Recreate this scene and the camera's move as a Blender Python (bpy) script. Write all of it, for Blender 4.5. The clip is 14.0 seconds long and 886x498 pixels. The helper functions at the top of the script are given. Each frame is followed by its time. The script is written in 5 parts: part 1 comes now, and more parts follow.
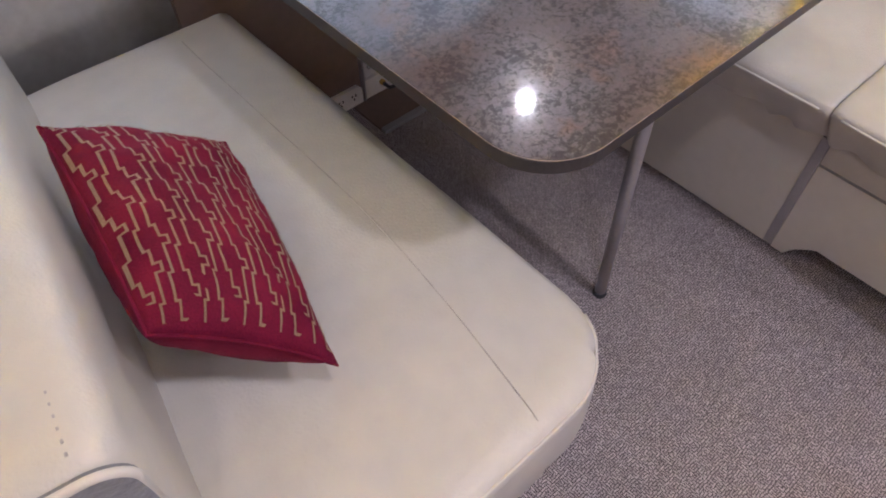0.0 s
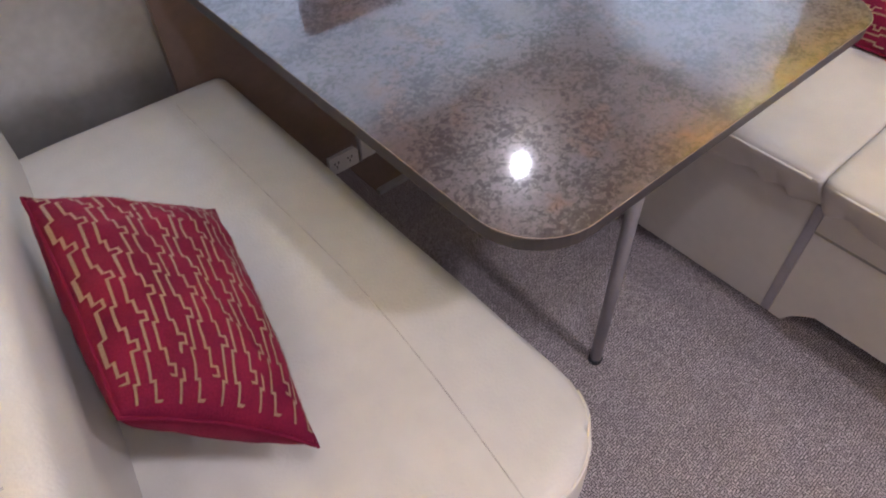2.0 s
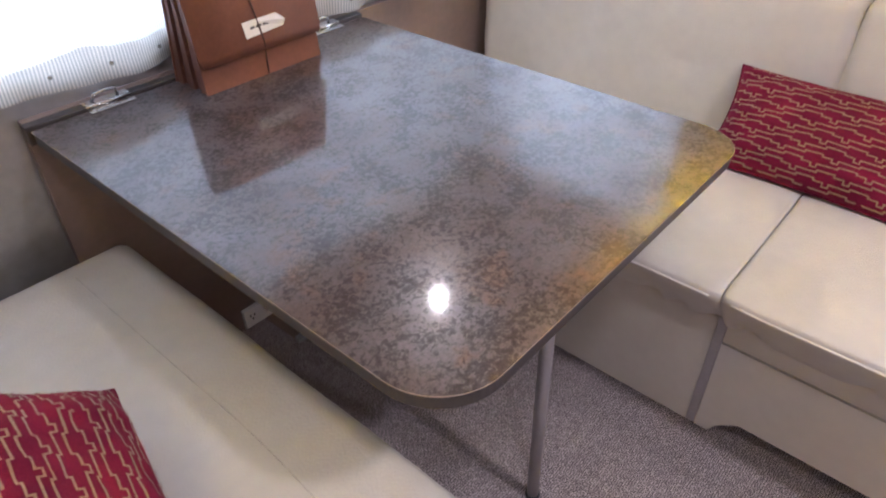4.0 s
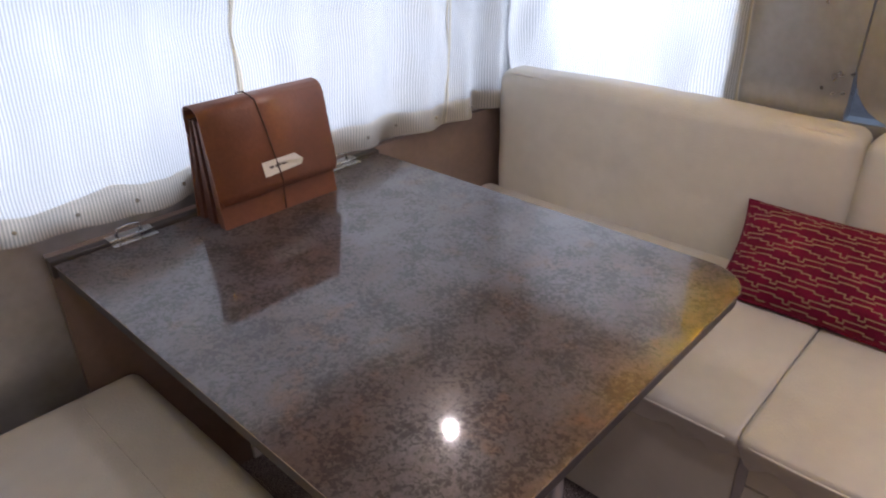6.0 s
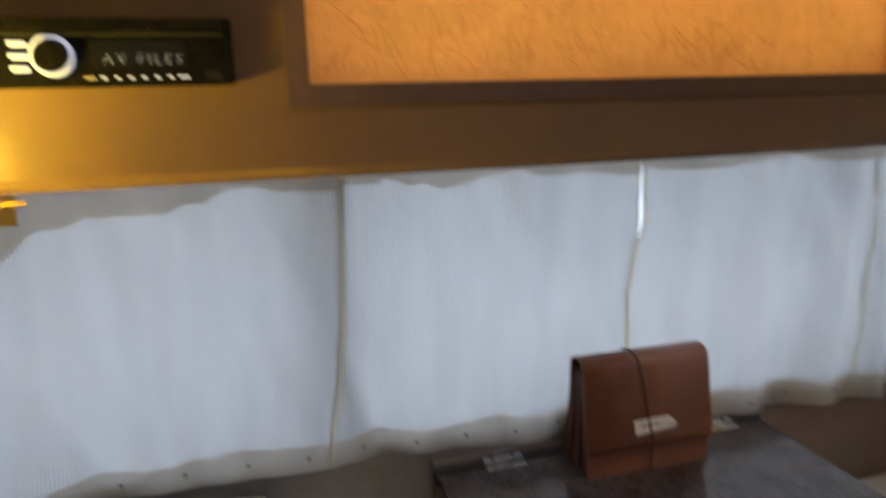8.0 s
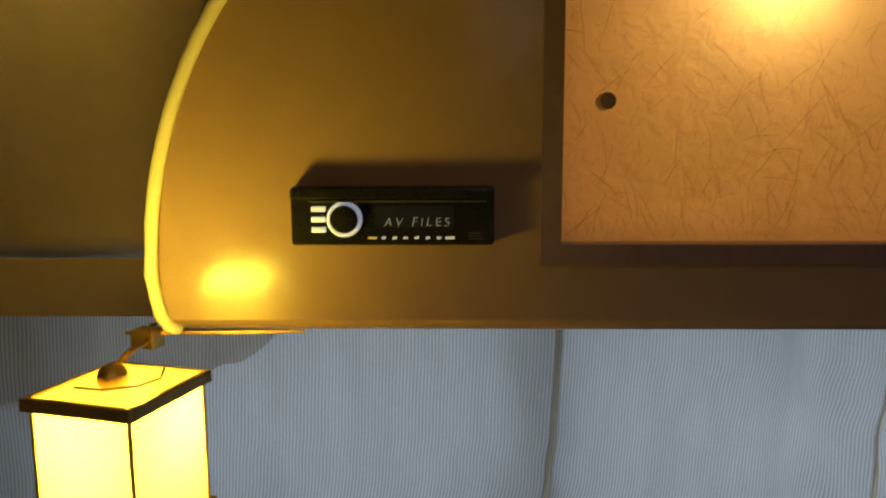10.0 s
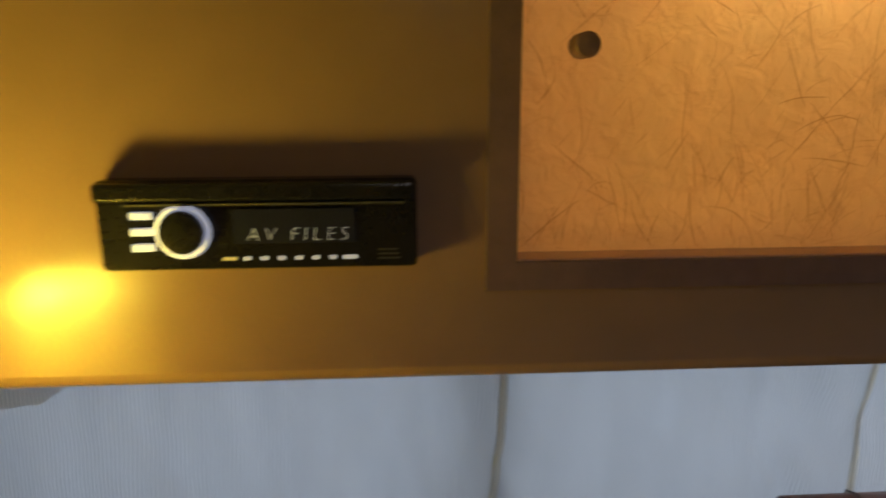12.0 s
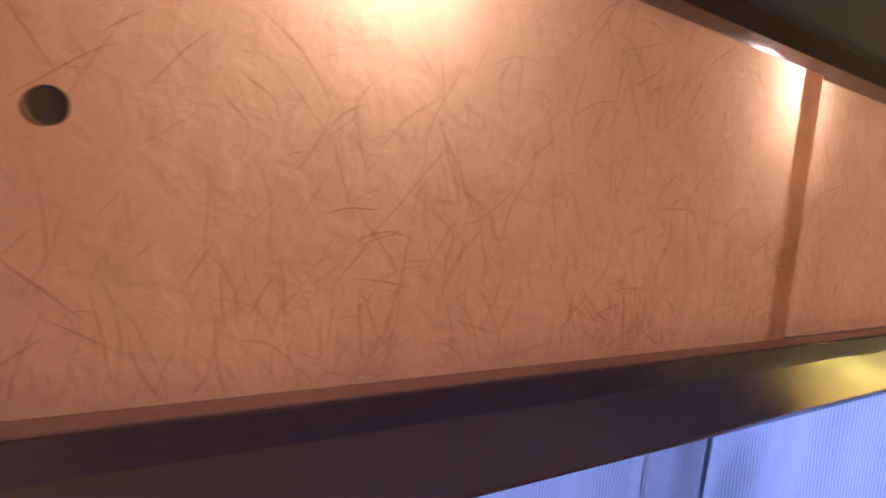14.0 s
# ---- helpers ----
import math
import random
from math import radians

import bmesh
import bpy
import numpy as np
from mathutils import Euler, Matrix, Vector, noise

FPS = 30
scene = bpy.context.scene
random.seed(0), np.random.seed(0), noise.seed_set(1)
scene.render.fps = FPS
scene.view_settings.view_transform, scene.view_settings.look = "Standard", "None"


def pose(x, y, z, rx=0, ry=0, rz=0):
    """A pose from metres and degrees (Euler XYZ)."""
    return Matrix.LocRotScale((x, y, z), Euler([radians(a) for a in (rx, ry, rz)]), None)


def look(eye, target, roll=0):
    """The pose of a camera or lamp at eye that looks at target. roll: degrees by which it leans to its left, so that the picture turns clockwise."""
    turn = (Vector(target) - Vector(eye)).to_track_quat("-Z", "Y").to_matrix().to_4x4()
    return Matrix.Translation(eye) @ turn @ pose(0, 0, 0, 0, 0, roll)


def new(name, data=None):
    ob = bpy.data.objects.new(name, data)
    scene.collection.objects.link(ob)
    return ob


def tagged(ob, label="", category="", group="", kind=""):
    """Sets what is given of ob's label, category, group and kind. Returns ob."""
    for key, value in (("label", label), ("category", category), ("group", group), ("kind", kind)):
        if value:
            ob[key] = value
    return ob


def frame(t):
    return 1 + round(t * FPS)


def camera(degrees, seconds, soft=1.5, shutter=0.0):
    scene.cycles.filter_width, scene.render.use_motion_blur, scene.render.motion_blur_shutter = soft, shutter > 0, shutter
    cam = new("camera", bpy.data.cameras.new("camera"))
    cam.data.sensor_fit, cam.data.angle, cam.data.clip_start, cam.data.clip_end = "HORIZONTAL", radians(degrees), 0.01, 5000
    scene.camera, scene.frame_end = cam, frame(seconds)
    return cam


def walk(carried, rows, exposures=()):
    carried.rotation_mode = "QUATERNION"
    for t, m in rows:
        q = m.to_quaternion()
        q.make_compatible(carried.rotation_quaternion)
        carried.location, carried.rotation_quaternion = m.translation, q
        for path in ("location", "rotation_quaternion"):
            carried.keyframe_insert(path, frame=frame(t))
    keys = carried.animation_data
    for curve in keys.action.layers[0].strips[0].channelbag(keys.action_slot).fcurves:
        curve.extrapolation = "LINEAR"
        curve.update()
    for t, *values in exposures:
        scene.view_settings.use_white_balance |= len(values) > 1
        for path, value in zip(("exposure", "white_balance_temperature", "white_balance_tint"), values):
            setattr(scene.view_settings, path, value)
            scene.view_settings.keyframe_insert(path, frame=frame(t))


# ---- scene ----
cam = camera(66.7, 14.0, 1.9, 0.5)
PATH = [
    (0, (-0.408, -0.298, 1.266), (0.398, 0.629, -0.312), -0.5),
    (0.5, (-0.402, -0.291, 1.263), (0.388, 0.637, -0.323), -0.6),
    (1, (-0.397, -0.281, 1.264), (0.41, 0.656, -0.308), -0.1),
    (1.5, (-0.388, -0.28, 1.269), (0.449, 0.697, -0.262), 0.1),
    (2, (-0.375, -0.282, 1.272), (0.508, 0.73, -0.21), -0.0),
    (2.5, (-0.362, -0.288, 1.289), (0.577, 0.742, -0.145), -1.0),
    (3, (-0.352, -0.279, 1.3), (0.669, 0.747, -0.081), -0.9),
    (3.5, (-0.326, -0.29, 1.295), (0.78, 0.765, 0.006), -0.6),
    (3.7, (-0.333, -0.282, 1.297), (0.818, 0.758, 0.035), -0.6),
    (5.8, (-0.305, -0.293, 1.339), (0.99, 0.89, 0.378), -0.7),
    (6, (-0.3, -0.298, 1.34), (0.986, 0.917, 0.406), -0.9),
    (6.2, (-0.309, -0.286, 1.344), (0.959, 0.968, 0.441), -1.0),
    (6.5, (-0.306, -0.299, 1.363), (0.885, 1.058, 0.502), -1.4),
    (7, (-0.313, -0.294, 1.38), (0.735, 1.232, 0.622), -2.7),
    (7.5, (-0.335, -0.307, 1.421), (0.498, 1.422, 0.856), -2.6),
    (7.8, (-0.307, -0.294, 1.487), (0.305, 1.537, 0.965), -2.5),
    (8, (-0.316, -0.272, 1.521), (0.195, 1.611, 1.084), -1.5),
    (8.2, (-0.32, -0.255, 1.559), (0.063, 1.672, 1.187), -1.2),
    (8.5, (-0.327, -0.258, 1.587), (-0.085, 1.708, 1.313), -1.2),
    (9, (-0.344, -0.277, 1.624), (-0.225, 1.711, 1.439), -0.4),
    (9.2, (-0.352, -0.288, 1.632), (-0.262, 1.703, 1.468), -0.2),
    (11.3, (-0.369, -0.148, 1.608), (-0.563, 1.788, 1.142), -1.4),
    (11.5, (-0.367, -0.117, 1.613), (-0.475, 1.826, 1.149), -1.0),
    (12, (-0.338, -0.031, 1.655), (-0.222, 1.91, 1.189), -0.2),
    (12.5, (-0.333, 0.032, 1.647), (0.208, 1.932, 1.333), 2.5),
    (13, (-0.304, 0.078, 1.669), (0.489, 1.883, 1.332), 4.1),
    (13.5, (-0.292, 0.101, 1.674), (0.796, 1.754, 1.386), 6.4),
    (14, (-0.253, 0.088, 1.663), (0.956, 1.671, 1.492), 5.8),
]

# exposure follows the clip's own metering
EXPOSURES = [(0, 0.22, 5600, 18), (3.7, 0.42, 5700, 18), (5.8, -0.32, 6300, 20), (6.0, -0.48, 6300, 20), (6.5, -0.8, 6300, 17), (7.5, -1.35, 6500, 18), (8.2, -1.5, 6400, 12),
             (9.2, -1.95, 6400, 8), (11.3, -2.45, 6400, 8), (12.0, -2.1, 6200, 13), (12.5, -1.55, 5950, 18), (13.0, -1.42, 5300, 30), (13.5, -1.78, 4600, 48), (14.0, -2.1, 4450, 54)]
walk(cam, [(t, look(eye, target, roll)) for t, eye, target, roll in PATH], EXPOSURES)

# ---------------------------------------------------------------- world and lights
world = bpy.data.worlds.new("sky")
scene.world = world
world.use_nodes = True
wn, wl = world.node_tree.nodes, world.node_tree.links
sky = wn.new("ShaderNodeTexSky")
sky.sky_type, sky.sun_disc, sky.sun_elevation, sky.sun_rotation = "NISHITA", False, radians(40), radians(200)
wl.new(sky.outputs[0], wn["Background"].inputs[0])
wn["Background"].inputs[1].default_value = 0.12


def lamp_light(name, kind, place, watts, colour, size=0.05, target=None, size_y=None, spot=None):
    data = bpy.data.lights.new(name, kind)
    data.energy, data.color = watts, colour
    if kind == "AREA":
        data.size = size
        if size_y:
            data.shape, data.size_y = "RECTANGLE", size_y
    elif kind == "SPOT":
        data.shadow_soft_size, data.spot_size, data.spot_blend = size, radians(spot), 0.6
    else:
        data.shadow_soft_size = size
    ob = new(name, data)
    ob.matrix_world = look(place, target) if target else Matrix.Translation(place)
    return ob


# daylight standing in each window opening
lamp_light("window_daylight_long", "AREA", (0.1, 1.30, 1.12), 18.5, (0.745, 0.87, 1.0), 2.4, (0.1, 0.0, 1.12), 0.66)
lamp_light("window_daylight_end", "AREA", (1.78, 0.66, 1.18), 8.5, (0.745, 0.87, 1.0), 0.62, (0.0, 0.66, 1.18), 0.6)
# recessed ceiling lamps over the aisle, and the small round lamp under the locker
lamp_light("unseen_ceiling_light", "SPOT", (-0.25, -0.42, 1.92), 14.5, (1.0, 0.91, 0.92), 0.055, (-0.2, -0.25, 0.0), None, 150)
lamp_light("unseen_ceiling_light", "SPOT", (0.35, -0.85, 1.92), 33, (1.0, 0.91, 0.92), 0.055, (0.5, -0.6, 0.0), None, 150)
# two lamps farther back are added as unseen fill to lift the shadows
lamp_light("unseen_ceiling_light", "SPOT", (-1.2, -1.5, 1.92), 26, (1.0, 0.91, 0.92), 0.055, (-1.1, -1.4, 0.0), None, 150)
lamp_light("unseen_ceiling_light", "SPOT", (0.7, -1.9, 1.92), 30, (1.0, 0.91, 0.92), 0.055, (0.7, -1.8, 0.0), None, 150)
lamp_light("under_locker_light", "SPOT", (0.70, 0.63, 1.405), 7, (1.0, 0.93, 0.86), 0.012, (0.55, 0.45, 0.0), None, 140)
lamp_light("wall_lantern_light", "POINT", (-0.650, 0.284, 1.420), 47, (1.0, 0.73, 0.06), 0.042)
lamp_light("wall_lantern_light", "POINT", (1.345, 0.205, 1.305), 54, (1.0, 0.76, 0.05), 0.025)
# small bulbs inside the locker, above the paper doors
for bx in (-0.04, 0.47, 0.9):
    lamp_light("locker_bulb_light", "POINT", (bx, 0.490, 1.824), 5.9, (1.0, 0.69, 0.262), 0.010)


# ---------------------------------------------------------------- materials
def material(name, colour, rough=0.5, metal=0.0, vary=0.0, scale=4.0, bump=0.0, bump_scale=60.0, second=None, coat=0.0, spec=0.5, sheen=0.0):
    """A principled surface with two scales of colour change and a fine relief."""
    m = bpy.data.materials.new(name)
    m.use_nodes = True
    n, l = m.node_tree.nodes, m.node_tree.links
    b = n["Principled BSDF"]
    b.inputs["Roughness"].default_value, b.inputs["Metallic"].default_value = rough, metal
    b.inputs["Coat Weight"].default_value, b.inputs["Specular IOR Level"].default_value = coat, spec
    b.inputs["Sheen Weight"].default_value = sheen
    b.inputs["Base Color"].default_value = (*colour, 1)
    co = n.new("ShaderNodeTexCoord")
    if vary or second:
        a, c = n.new("ShaderNodeTexNoise"), n.new("ShaderNodeTexNoise")
        a.inputs["Scale"].default_value, c.inputs["Scale"].default_value = scale, scale * 9
        a.inputs["Detail"].default_value = c.inputs["Detail"].default_value = 4
        mix = n.new("ShaderNodeMix")
        mix.inputs["Factor"].default_value = 0.4
        l.new(co.outputs["Object"], a.inputs["Vector"]), l.new(co.outputs["Object"], c.inputs["Vector"])
        l.new(a.outputs[0], mix.inputs[2]), l.new(c.outputs[0], mix.inputs[3])
        ramp = n.new("ShaderNodeValToRGB")
        low = second or tuple(v * (1 - vary) for v in colour)
        high = colour if second else tuple(min(1, v * (1 + vary)) for v in colour)
        ramp.color_ramp.elements[0].color, ramp.color_ramp.elements[1].color = (*low, 1), (*high, 1)
        ramp.color_ramp.elements[0].position, ramp.color_ramp.elements[1].position = 0.35, 0.65
        l.new(mix.outputs[0], ramp.inputs[0]), l.new(ramp.outputs[0], b.inputs["Base Color"])
        rr = n.new("ShaderNodeMapRange")
        rr.inputs["To Min"].default_value, rr.inputs["To Max"].default_value = max(0.02, rough - 0.08), min(1, rough + 0.08)
        l.new(mix.outputs[0], rr.inputs[0]), l.new(rr.outputs[0], b.inputs["Roughness"])
    if bump:
        t = n.new("ShaderNodeTexNoise")
        t.inputs["Scale"].default_value, t.inputs["Detail"].default_value = bump_scale, 5
        l.new(co.outputs["Object"], t.inputs["Vector"])
        bp = n.new("ShaderNodeBump")
        bp.inputs["Strength"].default_value, bp.inputs["Distance"].default_value = bump, 0.004
        l.new(t.outputs[0], bp.inputs["Height"]), l.new(bp.outputs[0], b.inputs["Normal"])
    return m


def nodes_of(m):
    return m.node_tree.nodes, m.node_tree.links, m.node_tree.nodes["Principled BSDF"]


def math_node(n, l, op, a, b=None, c=None):
    k = n.new("ShaderNodeMath")
    k.operation = op
    for i, v in enumerate((a, b, c)):
        if v is None:
            continue
        if isinstance(v, (int, float)):
            k.inputs[i].default_value = v
        else:
            l.new(v, k.inputs[i])
    return k.outputs[0]


leather = material("cream_leather", (0.57, 0.54, 0.485), 0.42, vary=0.06, scale=3, bump=0.25, bump_scale=220)
leather_side = material("grey_velour", (0.20, 0.20, 0.21), 0.8, vary=0.2, scale=14, bump=0.5, bump_scale=120, sheen=0.4)
thread = material("pale_thread", (0.66, 0.62, 0.55), 0.7, bump=0.3, bump_scale=900)
seam_thread = material("dull_seam_thread", (0.43, 0.40, 0.355), 0.8, vary=0.3, scale=60)
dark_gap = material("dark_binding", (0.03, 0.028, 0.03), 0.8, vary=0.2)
aluminium = material("brushed_aluminium", (0.54, 0.535, 0.53), 0.30, metal=0.85, vary=0.12, scale=5, bump=0.06, bump_scale=300)
wall_brown = material("brown_wall_panel", (0.21, 0.15, 0.125), 0.45, vary=0.12, scale=6, bump=0.1, bump_scale=200)
locker_vinyl = material("tan_locker_laminate", (0.25, 0.158, 0.105), 0.19, vary=0.05, scale=3, bump=0.05, bump_scale=350, spec=0.8)
locker_frame = material("mauve_brown_frame", (0.145, 0.088, 0.088), 0.5, vary=0.15, scale=10, bump=0.1, bump_scale=300)
cove_vinyl = material("tan_roof_lining", (0.60, 0.45, 0.28), 0.5, vary=0.06, scale=3, bump=0.08, bump_scale=250)
trim_cream = material("cream_edge_trim", (0.62, 0.55, 0.36), 0.4, vary=0.05)
ceiling_mat = material("grey_ceiling_lining", (0.36, 0.34, 0.33), 0.6, vary=0.08, scale=5, bump=0.15, bump_scale=200)
base_panel = material("cream_painted_base", (0.58, 0.545, 0.49), 0.4, vary=0.05, scale=4, bump=0.08, bump_scale=150)
dark_edge = material("dark_table_edge", (0.045, 0.038, 0.036), 0.45, vary=0.2, scale=20)
leg_metal = material("satin_steel_leg", (0.40, 0.385, 0.40), 0.4, metal=0.55, vary=0.08, scale=12)
chrome = material("worn_chrome", (0.72, 0.72, 0.72), 0.18, metal=1.0, vary=0.08, scale=30)
rubber = material("black_rubber", (0.03, 0.03, 0.032), 0.7, vary=0.2, scale=30)
black_plastic = material("gloss_black_plastic", (0.008, 0.008, 0.010), 0.22, vary=0.2, scale=30, spec=0.3)
display_glass = material("dark_display", (0.012, 0.014, 0.03), 0.12, vary=0.1)
white_plastic = material("white_plastic", (0.68, 0.66, 0.63), 0.4, vary=0.06, scale=20)
bag_paper = material("copper_brown_paperboard", (0.19, 0.074, 0.045), 0.42, vary=0.14, scale=12, bump=0.15, bump_scale=180)
bag_inner = material("dark_brown_gusset", (0.13, 0.055, 0.04), 0.6, vary=0.2, scale=12, bump=0.2, bump_scale=120)
cord_mat = material("dark_elastic_cord", (0.06, 0.025, 0.02), 0.7, vary=0.2)
label_mat = material("white_sticker", (0.78, 0.74, 0.68), 0.5, vary=0.05, scale=40)
ink = material("grey_ink", (0.10, 0.09, 0.09), 0.6)
lantern_metal = material("bronze_lantern_frame", (0.24, 0.17, 0.05), 0.4, metal=0.6, vary=0.2, scale=20)
brass = material("aged_brass", (0.50, 0.33, 0.09), 0.35, metal=0.9, vary=0.2, scale=30)
# the sill ledge's orange lighting from the paper doors is in this base colour
lit_ledge = material("pale_lit_ledge", (0.56, 0.36, 0.25), 0.5, vary=0.12, scale=14, bump=0.1, bump_scale=120)
cavity = material("pale_locker_lining", (0.80, 0.66, 0.49), 0.7, vary=0.06)
outside_ground = material("outside_gravel", (0.30, 0.29, 0.27), 0.9, vary=0.2, scale=2, bump=0.4, bump_scale=40)


def glow(name, colour, strength):
    m = bpy.data.materials.new(name)
    m.use_nodes = True
    b = m.node_tree.nodes["Principled BSDF"]
    b.inputs["Base Color"].default_value = (*colour, 1)
    b.inputs["Emission Color"].default_value, b.inputs["Emission Strength"].default_value = (*colour, 1), strength
    return m


lit_white = glow("lit_key", (0.75, 0.80, 1.0), 1.3)
lit_text = glow("lit_display_text", (0.62, 0.70, 1.0), 0.55)
bulb_glow = glow("lit_bulb", (1.0, 0.78, 0.30), 30)
puck_glow = glow("lit_puck_lens", (1.0, 0.93, 0.85), 30)
amber_stick = glow("lit_amber_lens", (1.0, 0.55, 0.02), 0.8)


def make_carpet():
    m = material("woven_grey_carpet", (0.30, 0.26, 0.265), 0.9, spec=0.2)
    n, l, b = nodes_of(m)
    co = n.new("ShaderNodeTexCoord")
    warp = n.new("ShaderNodeTexNoise")
    warp.inputs["Scale"].default_value = 60
    off = n.new("ShaderNodeVectorMath")
    off.operation = "SCALE"
    off.inputs["Scale"].default_value = 0.006
    l.new(co.outputs["Object"], warp.inputs["Vector"]), l.new(warp.outputs["Color"], off.inputs[0])
    add = n.new("ShaderNodeVectorMath")
    l.new(co.outputs["Object"], add.inputs[0]), l.new(off.outputs[0], add.inputs[1])
    heights = []
    for turn in (0, 90):
        mp = n.new("ShaderNodeMapping")
        mp.inputs["Rotation"].default_value = (0, 0, radians(turn))
        l.new(add.outputs[0], mp.inputs["Vector"])
        br = n.new("ShaderNodeTexBrick")
        br.inputs["Scale"].default_value = 1.0
        br.inputs["Brick Width"].default_value, br.inputs["Row Height"].default_value = 0.0125, 0.0050
        br.inputs["Mortar Size"].default_value, br.inputs["Mortar Smooth"].default_value = 0.0012, 0.5
        br.inputs["Color1"].default_value, br.inputs["Color2"].default_value, br.inputs["Mortar"].default_value = (1, 1, 1, 1), (0.55, 0.55, 0.55, 1), (0, 0, 0, 1)
        l.new(mp.outputs[0], br.inputs["Vector"])
        heights.append(br.outputs["Color"])
    pick = n.new("ShaderNodeTexNoise")
    pick.inputs["Scale"].default_value = 70
    l.new(co.outputs["Object"], pick.inputs["Vector"])
    sel = math_node(n, l, "GREATER_THAN", pick.outputs[0], 0.5)
    mix = n.new("ShaderNodeMix")
    mix.data_type = "RGBA"
    l.new(sel, mix.inputs[0]), l.new(heights[0], mix.inputs[6]), l.new(heights[1], mix.inputs[7])
    ramp = n.new("ShaderNodeValToRGB")
    ramp.color_ramp.elements[0].color, ramp.color_ramp.elements[1].color = (0.130, 0.108, 0.112, 1), (0.70, 0.615, 0.61, 1)
    l.new(mix.outputs[2], ramp.inputs[0])
    big = n.new("ShaderNodeTexNoise")
    big.inputs["Scale"].default_value = 7
    l.new(co.outputs["Object"], big.inputs["Vector"])
    shade = n.new("ShaderNodeMix")
    shade.data_type, shade.blend_type = "RGBA", "MULTIPLY"
    shade.inputs[0].default_value = 0.25
    l.new(ramp.outputs[0], shade.inputs[6]), l.new(big.outputs[0], shade.inputs[7])
    l.new(shade.outputs[2], b.inputs["Base Color"])
    bp = n.new("ShaderNodeBump")
    bp.inputs["Strength"].default_value, bp.inputs["Distance"].default_value = 0.6, 0.003
    l.new(mix.outputs[2], bp.inputs["Height"]), l.new(bp.outputs[0], b.inputs["Normal"])
    return m


def make_laminate():
    """Mottled brown and grey stone-look laminate: flaky matt print under a clear gloss."""
    m = material("mottled_table_laminate", (0.2, 0.16, 0.14), 0.3, spec=0.5)
    n, l, b = nodes_of(m)
    co = n.new("ShaderNodeTexCoord")

    def cloud(scale, detail, rough, twist=0.0):
        t = n.new("ShaderNodeTexNoise")
        t.inputs["Scale"].default_value, t.inputs["Detail"].default_value = scale, detail
        t.inputs["Roughness"].default_value, t.inputs["Distortion"].default_value = rough, twist
        l.new(co.outputs["Object"], t.inputs["Vector"])
        return t.outputs[0]

    def ramp(value, low, high, p0, p1):
        r = n.new("ShaderNodeValToRGB")
        r.color_ramp.elements[0].color, r.color_ramp.elements[1].color = (*low, 1), (*high, 1)
        r.color_ramp.elements[0].position, r.color_ramp.elements[1].position = p0, p1
        l.new(value, r.inputs[0])
        return r.outputs[0]

    def blend(kind, share, a, c):
        x = n.new("ShaderNodeMix")
        x.data_type, x.blend_type = "RGBA", kind
        if isinstance(share, float):
            x.inputs[0].default_value = share
        else:
            l.new(share, x.inputs[0])
        l.new(a, x.inputs[6])
        if isinstance(c, tuple):
            x.inputs[7].default_value = (*c, 1)
        else:
            l.new(c, x.inputs[7])
        return x.outputs[2]

    base = ramp(cloud(5.0, 4, 0.6), (0.074, 0.048, 0.041), (0.098, 0.085, 0.089), 0.36, 0.60)
    rust = ramp(cloud(13, 3, 0.6), (0, 0, 0), (0.7, 0.7, 0.7), 0.58, 0.70)
    base = blend("MIX", rust, base, (0.125, 0.072, 0.050))
    # dark flakes that gather in drifts
    drift = cloud(16, 3, 0.55)
    flake = cloud(112, 8, 0.74, 0.5)
    both = math_node(n, l, "ADD", math_node(n, l, "MULTIPLY", flake, 0.68), math_node(n, l, "MULTIPLY", drift, 0.32))
    mask = ramp(both, (0, 0, 0), (1, 1, 1), 0.45, 0.52)
    speck = ramp(cloud(210, 4, 0.7), (0.72, 0.70, 0.70), (1.15, 1.15, 1.15), 0.40, 0.60)
    body = blend("MULTIPLY", 0.7, blend("MULTIPLY", 0.46, base, mask), speck)
    l.new(body, b.inputs["Base Color"])
    for name, lo, hi in (("Roughness", 0.36, 0.30), ("Specular IOR Level", 0.10, 0.24)):
        rr = n.new("ShaderNodeMapRange")
        rr.inputs["To Min"].default_value, rr.inputs["To Max"].default_value = lo, hi
        l.new(mask, rr.inputs[0]), l.new(rr.outputs[0], b.inputs[name])
    b.inputs["Coat Weight"].default_value, b.inputs["Coat Roughness"].default_value, b.inputs["Coat IOR"].default_value = 0.9, 0.07, 1.5
    bp = n.new("ShaderNodeBump")
    bp.inputs["Strength"].default_value, bp.inputs["Distance"].default_value = 0.05, 0.0004
    l.new(mask, bp.inputs["Height"]), l.new(bp.outputs[0], b.inputs["Normal"])
    return m


